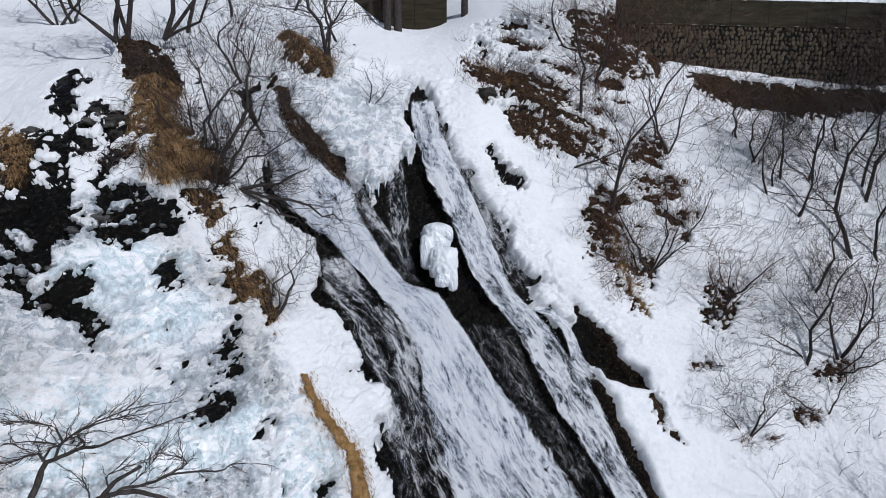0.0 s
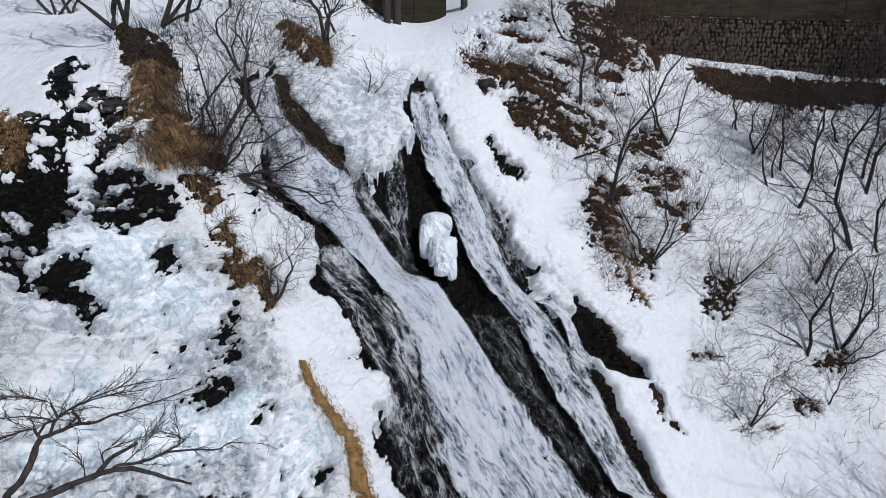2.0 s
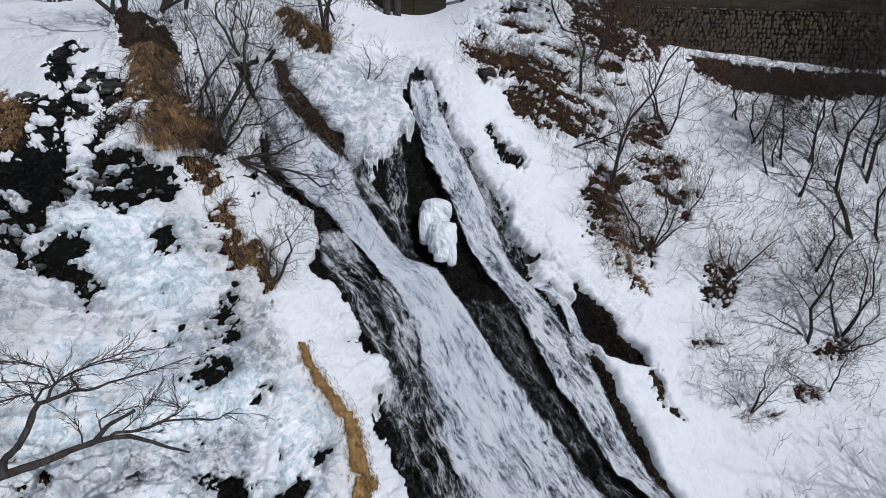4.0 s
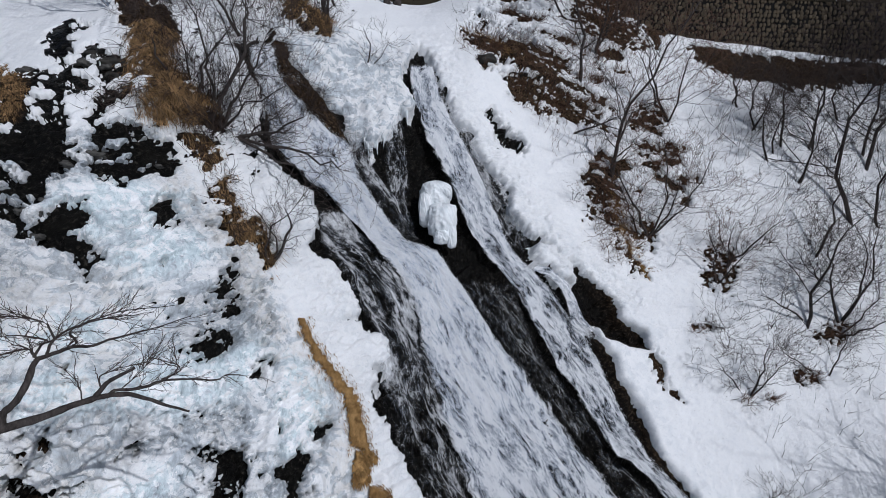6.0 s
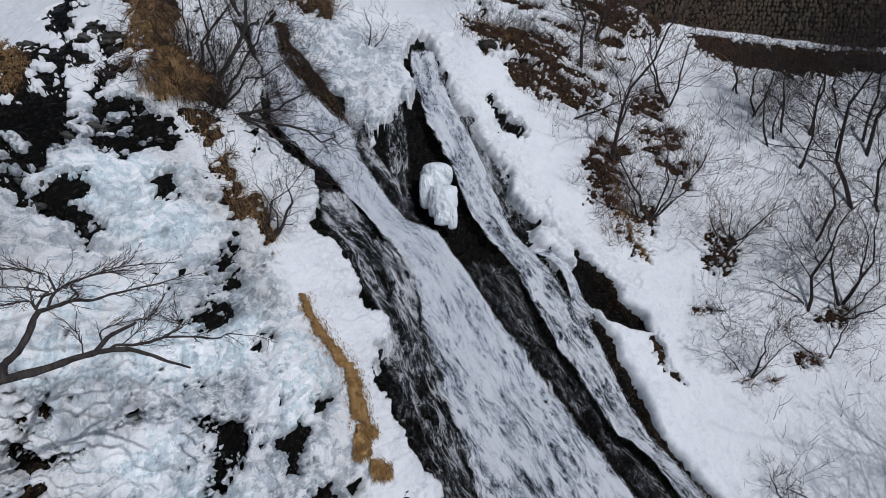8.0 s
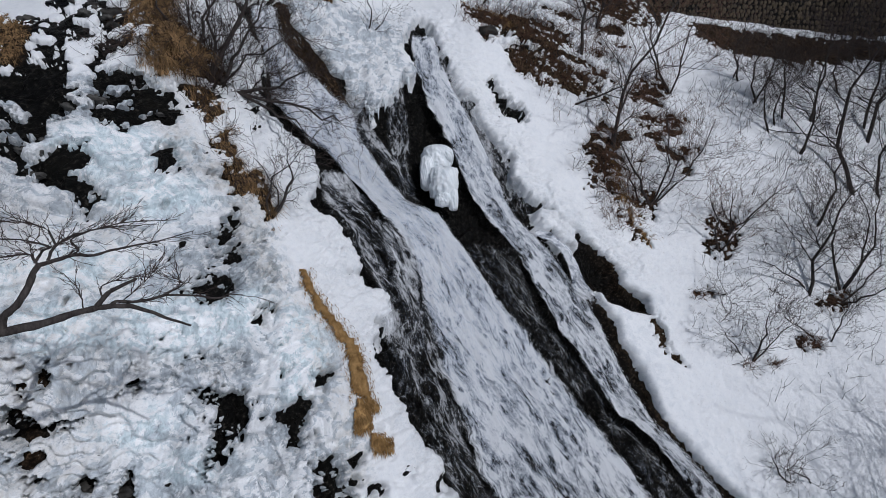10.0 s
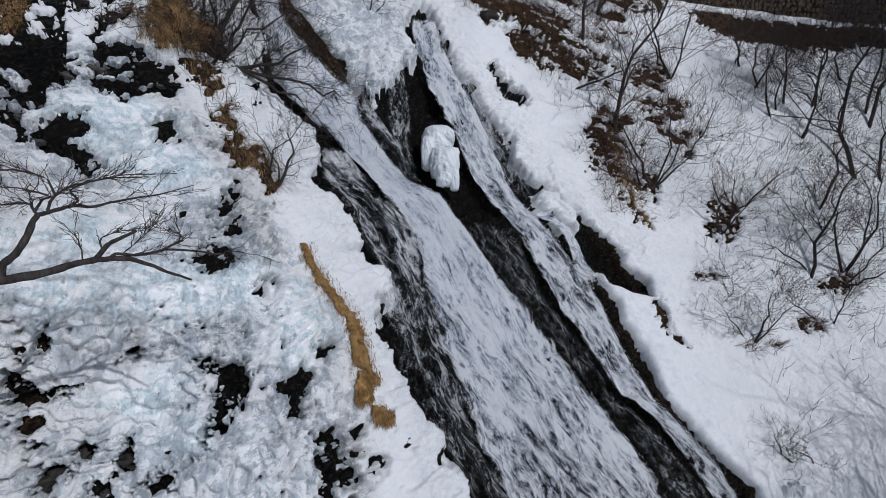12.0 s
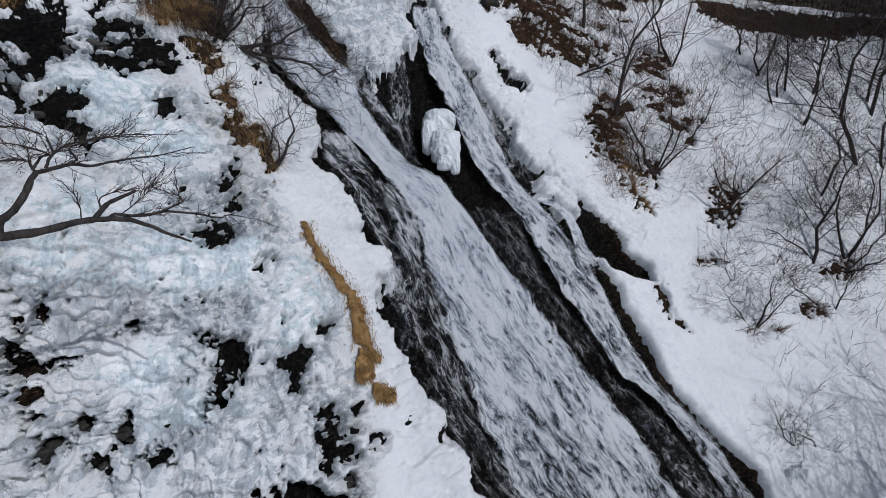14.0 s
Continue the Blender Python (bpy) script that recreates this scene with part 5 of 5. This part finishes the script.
def icicles(name, spots_xz, off, sizes, seed, label, gap=(0.15, 0.6), thick=(0.07, 0.2)):
    """A row of hanging ice cones along a line of (x, height)."""
    rng = random.Random(seed)
    ob = thing(name, label=label, category="icicles")
    p = np.array(spots_xz, float)
    seg = np.concatenate([[0], np.cumsum(np.hypot(*np.diff(p, axis=0).T))])
    s = 0.0
    while s < seg[-1]:
        x, z = np.interp(s, seg, p[:, 0]), np.interp(s, seg, p[:, 1])
        root = Vector(place(np.array([x]), np.array([z]), np.array([off + rng.uniform(-0.15, 0.1)]))[0])
        size, r = rng.uniform(*sizes) * rng.random(), rng.uniform(*thick)
        v, f = [], []
        path = [root + Vector((rng.uniform(-0.03, 0.03), rng.uniform(-0.03, 0.03), 0.25 - (size + 0.25) * k / 5)) for k in range(6)]
        tube(v, f, path, [r * q for q in (1.1, 1.0, 0.75, 0.5, 0.28, 0.05)], 7)
        mesh("icicle", v, f, ICE, ob, shade=True)
        s += rng.uniform(*gap)
    return ob


ice_block()
icicles("curtain_icicles", CURTAIN[4:9], -0.25, (0.4, 1.4), 5, "pale blue icicles hanging from the snow lip", (0.08, 0.26), (0.04, 0.11))
icicles("bank_icicles", ICICLE_LINE, 0.32, (1.2, 2.2), 6, "bluish icicles below the snow bank")


# ---- dead grass ----
def blades(name, rows, count, length, seed, mat, label, off=0.05, hang=1.0, sway=0.15, spread=0.55, over_snow=False):
    """Hanging grass over patches (x, height, rx, rz), or within an outline of (x, height)."""
    rng = np.random.RandomState(seed)
    if len(rows[0]) == 2:
        p = np.array(rows)
        x, z = rng.uniform(p[:, 0].min(), p[:, 0].max(), count), rng.uniform(p[:, 1].min(), p[:, 1].max(), count)
        ok = inside(rows, x, z) > rng.uniform(-0.3, 0.35, count)
        x, z = x[ok], z[ok]
        n = len(x)
    else:
        r = np.repeat(np.array(rows, float), count, axis=0)
        n = len(r)
        w, q = rng.uniform(0, 2 * math.pi, n), np.sqrt(rng.random_sample(n))
        x, z = r[:, 0] + r[:, 2] * q * np.cos(w), r[:, 1] + r[:, 3] * q * np.sin(w)
    p = place(x, z, off - 0.1 + (snow_offset(x, z)[0] if over_snow else bulge(x, z)))
    out = outward(x, z)
    size = (length * rng.uniform(0.35, 1.3, n))[:, None]
    wide = np.stack([rng.uniform(0.008, 0.022, n), 0 * x, 0 * x], -1)
    side = np.stack([rng.normal(sway, spread, n) + 0.9 * spread * fbm(x * 1.3, z * 1.3, seed, 2), 0 * x, 0 * x], -1)
    down = np.array([0, 0, hang])
    a = p + out * size * 0.35 + side * size * 0.4 - down * size * 0.2
    e = a + out * size * rng.uniform(-0.05, 0.25, (n, 1)) + side * size * 0.5 - down * size * rng.uniform(0.3, 0.9, (n, 1))
    v = np.stack([p - wide, p + wide, a - wide, a + wide, e], 1).reshape(-1, 3).tolist()
    f = []
    for i in range(0, 5 * n, 5):
        f += [(i, i + 1, i + 3, i + 2), (i + 2, i + 3, i + 4)]
    ob = mesh(name, v, f, mat)
    return tagged(ob, label, "" if over_snow else "dead grass", kind="stuff")


def along(line, half, step):
    p = np.array(line, float)
    seg = np.concatenate([[0], np.cumsum(np.hypot(*np.diff(p, axis=0).T))])
    return [(float(np.interp(s, seg, p[:, 0])), float(np.interp(s, seg, p[:, 1])), half, half * 1.2) for s in np.arange(0, seg[-1], step)]


def turf(outline, count, length, seed, label):
    """A mat of dead grass lying on the snow within an outline, with loose blades over it."""
    p = np.array(outline)
    x, z = np.meshgrid(np.arange(p[:, 0].min() - 0.1, p[:, 0].max() + 0.1, 0.07), np.arange(p[:, 1].min() - 0.1, p[:, 1].max() + 0.1, 0.07))
    d = inside(outline, x, z) + 0.06 * fbm(x * 4, z * 4, seed, 3)
    pts = place(x, z, snow_offset(x, z)[0] + 0.28 * smooth(-0.10, 0.14, d) - 0.04 + 0.05 * fbm(x * 7, z * 2, seed + 1, 3))
    i = np.arange(x.size).reshape(x.shape)
    f = np.stack([i[:-1, :-1], i[:-1, 1:], i[1:, 1:], i[1:, :-1]], -1)[d[:-1, :-1] > -0.02]
    used, inverse = np.unique(f.reshape(-1), return_inverse=True)
    mat = mesh("grass_strip", pts.reshape(-1, 3)[used].tolist(), inverse.reshape(-1, 4).tolist(), STRAW, shade=True)
    tagged(mat, label, "dead grass", kind="stuff")
    loose = blades("blades", outline, count, length, seed, STRAW, "loose straw-coloured blades", off=0.22, sway=0.22, spread=0.12, over_snow=True)
    loose.parent = mat


turf(TURF, 12000, 0.32, 21, "straw-coloured dead grass hanging over the snow bank")
turf(TURF_LOW, 2500, 0.4, 22, "tuft of straw-coloured grass on the icy bank")
turf(TURF_TAIL, 2500, 0.4, 33, "tuft of straw-coloured grass on the icy bank")
blades("bank_grass", TURF_EDGE, 5000, 0.3, 34, RUST_GRASS, "brown grass hanging over the edge of the black cliff", off=0.0)
blades("slope_grass", BRUSH_THICK, 2200, 0.45, 35, DULL_GRASS, "matted dead grass between strips of snow", off=-0.08, spread=0.8)
blades("slope_grass", BRUSH_ZONE, 3500, 0.4, 36, RUST_GRASS, "thin dead grass on the brushy slope", off=-0.08, spread=0.8)
blades("bank_grass", SOIL_LEFT_BANK[4:14], 24000, 0.7, 23, RUST_GRASS, "rust-brown dead grass hanging from the earth bank", off=-0.05)
blades("bank_grass", SOIL_LEFT_STRIP, 14000, 0.55, 24, RUST_GRASS, "rust-brown dead grass on a strip of soil", off=-0.1)
blades("tussock", SOIL_TOP_TUSSOCK, 5000, 0.5, 25, RUST_GRASS, "brown grass tussock above the falls", off=0.0)
blades("slope_grass", SOIL_RIGHT_A, 1100, 0.5, 28, DULL_GRASS, "matted dead grass on bare soil", off=-0.05)
blades("slope_grass", SOIL_RIGHT_B, 800, 0.5, 29, DULL_GRASS, "matted dead grass on bare soil", off=-0.05)
blades("slope_grass", along(SOIL_RIGHT_D[2:6], 0.5, 0.5), 80, 0.7, 26, STRAW, "dead grass under brush on the slope", off=-0.1)
blades("slope_grass", along(SOIL_RIGHT_C[:4], 0.35, 0.5), 60, 0.5, 27, STRAW, "dead grass on a snowy ledge", off=-0.1)


# ---- boulders ----
def boulder(x, z, size, seed, off=0.0, stone=BOULDER):
    rows, cols = 12, 18
    t, w = np.linspace(0, math.pi, rows)[:, None], np.linspace(0, 2 * math.pi, cols)[None]
    a, b = np.cos(w) * np.sin(t), np.sin(w) * np.sin(t)
    r = size * (0.75 + 0.35 * value_noise(a * 1.6 + seed * 3.1, b * 1.6 + np.cos(t) * 1.3 + seed, seed) + 0.7 * plates(a * 1.3 + seed * 2.3, b * 1.3 + np.cos(t) * 1.7, seed)[0])
    p = place(np.array([x]), np.array([z]), np.array([off]))[0]
    pts = np.stack([p[0] + r * a * 1.15, p[1] + r * b, p[2] + r * np.cos(t) * 0.65 + 0 * w], -1)
    tagged(sheet("boulder", pts, stone), "dark wet boulder among patches of snow", "boulder", "boulders on the cliff")


for k, (x, z, rx, rz) in enumerate(ROCK_SPOTS_LOW[-5:] + ROCK_SPOTS_LOW[:5]):
    boulder(x, z, 0.9 * max(rx, rz), k + 1, -0.35)
    boulder(x + 0.9 * rx, z - 0.7 * rz, 0.55 * max(rx, rz), k + 31, -0.3)
stony = random.Random(12)
for k, (x, z) in enumerate(scatter(CLIFF_ZONE, 40, 8)):
    if -0.30 < masks(np.array([x]), np.array([z]))[1][0] < 0.10:
        boulder(x, z, stony.uniform(0.14, 0.42), k + 80, stony.uniform(-0.22, -0.05), GREY_STONE)
boulder(SOIL_SPOTS[4][0], SOIL_SPOTS[4][1], 0.75, 61, 0.0)


# ---- walls along the road above ----
def box(v, f, lo, hi):
    i = len(v)
    v += [(x, y, z) for z in (lo[2], hi[2]) for y in (lo[1], hi[1]) for x in (lo[0], hi[0])]
    f += [(i, i + 2, i + 3, i + 1), (i + 4, i + 5, i + 7, i + 6), (i, i + 1, i + 5, i + 4), (i + 2, i + 6, i + 7, i + 3), (i, i + 4, i + 6, i + 2), (i + 1, i + 3, i + 7, i + 5)]


def stone_wall():
    x0, x1, z0, z1, y = 18.5, 66.0, 33.0, 43.55, 56.9
    wall = thing("retaining_wall", (x0, y, z0), "dark fieldstone retaining wall below a concrete parapet", "wall", kind="structure")
    wall.rotation_euler = (0, radians(2.2), radians(-2.6))
    v, f = [], []
    box(v, f, (0, 0.0, 0), (x1 - x0, 2.6, z1 - z0))
    mesh("backing", v, f, MORTAR, wall)
    rng = random.Random(9)

    def stone(cx, cz, r, sides, turn, v, f):
        i = len(v)
        for ring, d in ((1.0, 0.1), (0.9, -0.05), (0.6, -0.075)):
            for k in range(sides):
                w = 2 * math.pi * (k + turn) / sides
                q = r * ring * (0.9 + 0.2 * ((k * 7 + sides) % 3) / 2)
                v.append((cx + q * math.cos(w) * 0.85, d, cz + q * math.sin(w) * 1.25))
        for ring in range(2):
            for k in range(sides):
                l = (k + 1) % sides
                f.append((i + ring * sides + k, i + ring * sides + l, i + (ring + 1) * sides + l, i + (ring + 1) * sides + k))
        f.append(tuple(i + 2 * sides + k for k in range(sides)))

    shapes = []
    for sides in (5, 6, 7, 6):
        v, f = [], []
        stone(0, 0, rng.uniform(0.20, 0.26), sides, rng.random(), v, f)
        me = bpy.data.meshes.new("stone")
        me.from_pydata(v, [], f)
        me.materials.append(STONE)
        shapes.append(me)
    v, f = [], []
    z, row, single = 0.2, 0, 0
    while z < z1 - z0 - 0.1:
        x = 0.2 + (row % 2) * 0.24
        while x < x1 - x0 - 0.2:
            cx, cz = x + rng.uniform(-0.12, 0.12), z + rng.uniform(-0.12, 0.12)
            if 12.0 < x < 17.6 and z > 4.0 and single < 300:
                piece = new("stone", shapes[single % 4])
                piece.parent, piece.location, single = wall, (cx, 0, cz), single + 1
            else:
                stone(cx, cz, rng.uniform(0.14, 0.29), rng.choice((5, 6, 7)), rng.random(), v, f)
            x += 0.42 * rng.uniform(0.92, 1.08)
        z, row = z + 0.48, row + 1
    tagged(mesh("stonework", v, f, STONE, wall, "rounded dark stones set close"), kind="stuff")
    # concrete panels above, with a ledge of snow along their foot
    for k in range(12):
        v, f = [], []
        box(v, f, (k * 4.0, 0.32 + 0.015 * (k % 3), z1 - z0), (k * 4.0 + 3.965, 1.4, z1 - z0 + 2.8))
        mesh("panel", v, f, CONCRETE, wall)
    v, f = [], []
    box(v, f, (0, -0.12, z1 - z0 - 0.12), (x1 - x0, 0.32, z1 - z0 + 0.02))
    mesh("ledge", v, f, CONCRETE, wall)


def drift(name, x0, x1, y, z, depth, height, seed, label, gaps=0.0):
    """A ridge of snow along a ledge, uneven and broken."""
    n, m = int((x1 - x0) / 0.18), 9
    x = np.linspace(x0, x1, n)[:, None]
    k = np.linspace(0, 1, m)[None]
    h = np.clip(height * (0.75 + 0.6 * fbm(x * 0.5, x * 0, seed, 4)) - gaps * smooth(-0.1, 0.3, fbm(x * 0.16, x * 0 + 3, seed + 7, 3)), 0.0, None)
    arc = np.sin(math.pi * k)**0.6
    pts = np.stack([x + 0 * k, y - depth * 0.5 + depth * k + 0.12 * fbm(x * 1.5, x * 0 + 9, seed + 2, 3), z + h * arc - 0.05 + 0.05 * fbm(x * 2.5, k * 2 + 0 * x, seed + 4, 2)], -1)
    return tagged(sheet(name, pts, SNOW), label, "snow drift")


stone_wall()
for args in ((2.0, 47.0, 0.02, 10.57, 0.30, 0.14, 3, "thin snow lying on the wall's ledge", 0.22), (0.0, 47.0, 0.9, 13.33, 1.2, 0.15, 4, "snow along the top of the concrete wall")):
    ridge = drift("snow_ledge", *args)
    ridge.location, ridge.rotation_euler = (18.5, 56.9, 33.0), (0, radians(2.2), radians(-2.6))


def upper_wall():
    """The dark wall in the trees above the falls, with its rail and posts."""
    wall = thing("upper_wall", (-31.5, 64.5, 42), "dark concrete wall in shade above the falls", "wall", kind="structure")
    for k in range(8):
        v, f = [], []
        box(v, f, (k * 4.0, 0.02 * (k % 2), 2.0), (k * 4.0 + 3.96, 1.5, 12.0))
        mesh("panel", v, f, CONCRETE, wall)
    rail = thing("guard_rail", (-20, 62.6, 45.4), "thin dark railing in front of a wall", "railing")
    for z in (0.55, 1.0):
        v, f = [], []
        tube(v, f, [Vector((x, 0, z)) for x in np.linspace(0, 15.0, 6)], [0.05] * 6, 6)
        mesh("bar", v, f, BARK, rail)
    for x in np.linspace(0, 15.0, 7):
        v, f = [], []
        tube(v, f, [Vector((x, 0, -1.2)), Vector((x, 0, 1.1))], [0.06, 0.06], 6)
        mesh("post", v, f, BARK, rail)


def post(x, y, z, r, height, seed):
    rng = random.Random(seed)
    ob = thing("timber_post", (x, y, z), "weathered round timber post standing in snow", "post", "posts above the falls")
    v, f = [], []
    tube(v, f, [Vector((rng.uniform(-0.03, 0.03), 0, height * k / 6)) for k in range(7)], [r * (1.05 - 0.02 * k) for k in range(7)], 12)
    mesh("shaft", v, f, BARK, ob, shade=True)


upper_wall()
post(-6.4, 60.8, 43.0, 0.40, 9.0, 1)
post(-5.3, 61.4, 43.2, 0.48, 9.0, 2)
post(2.6, 63.5, 46.2, 0.42, 5.0, 3)
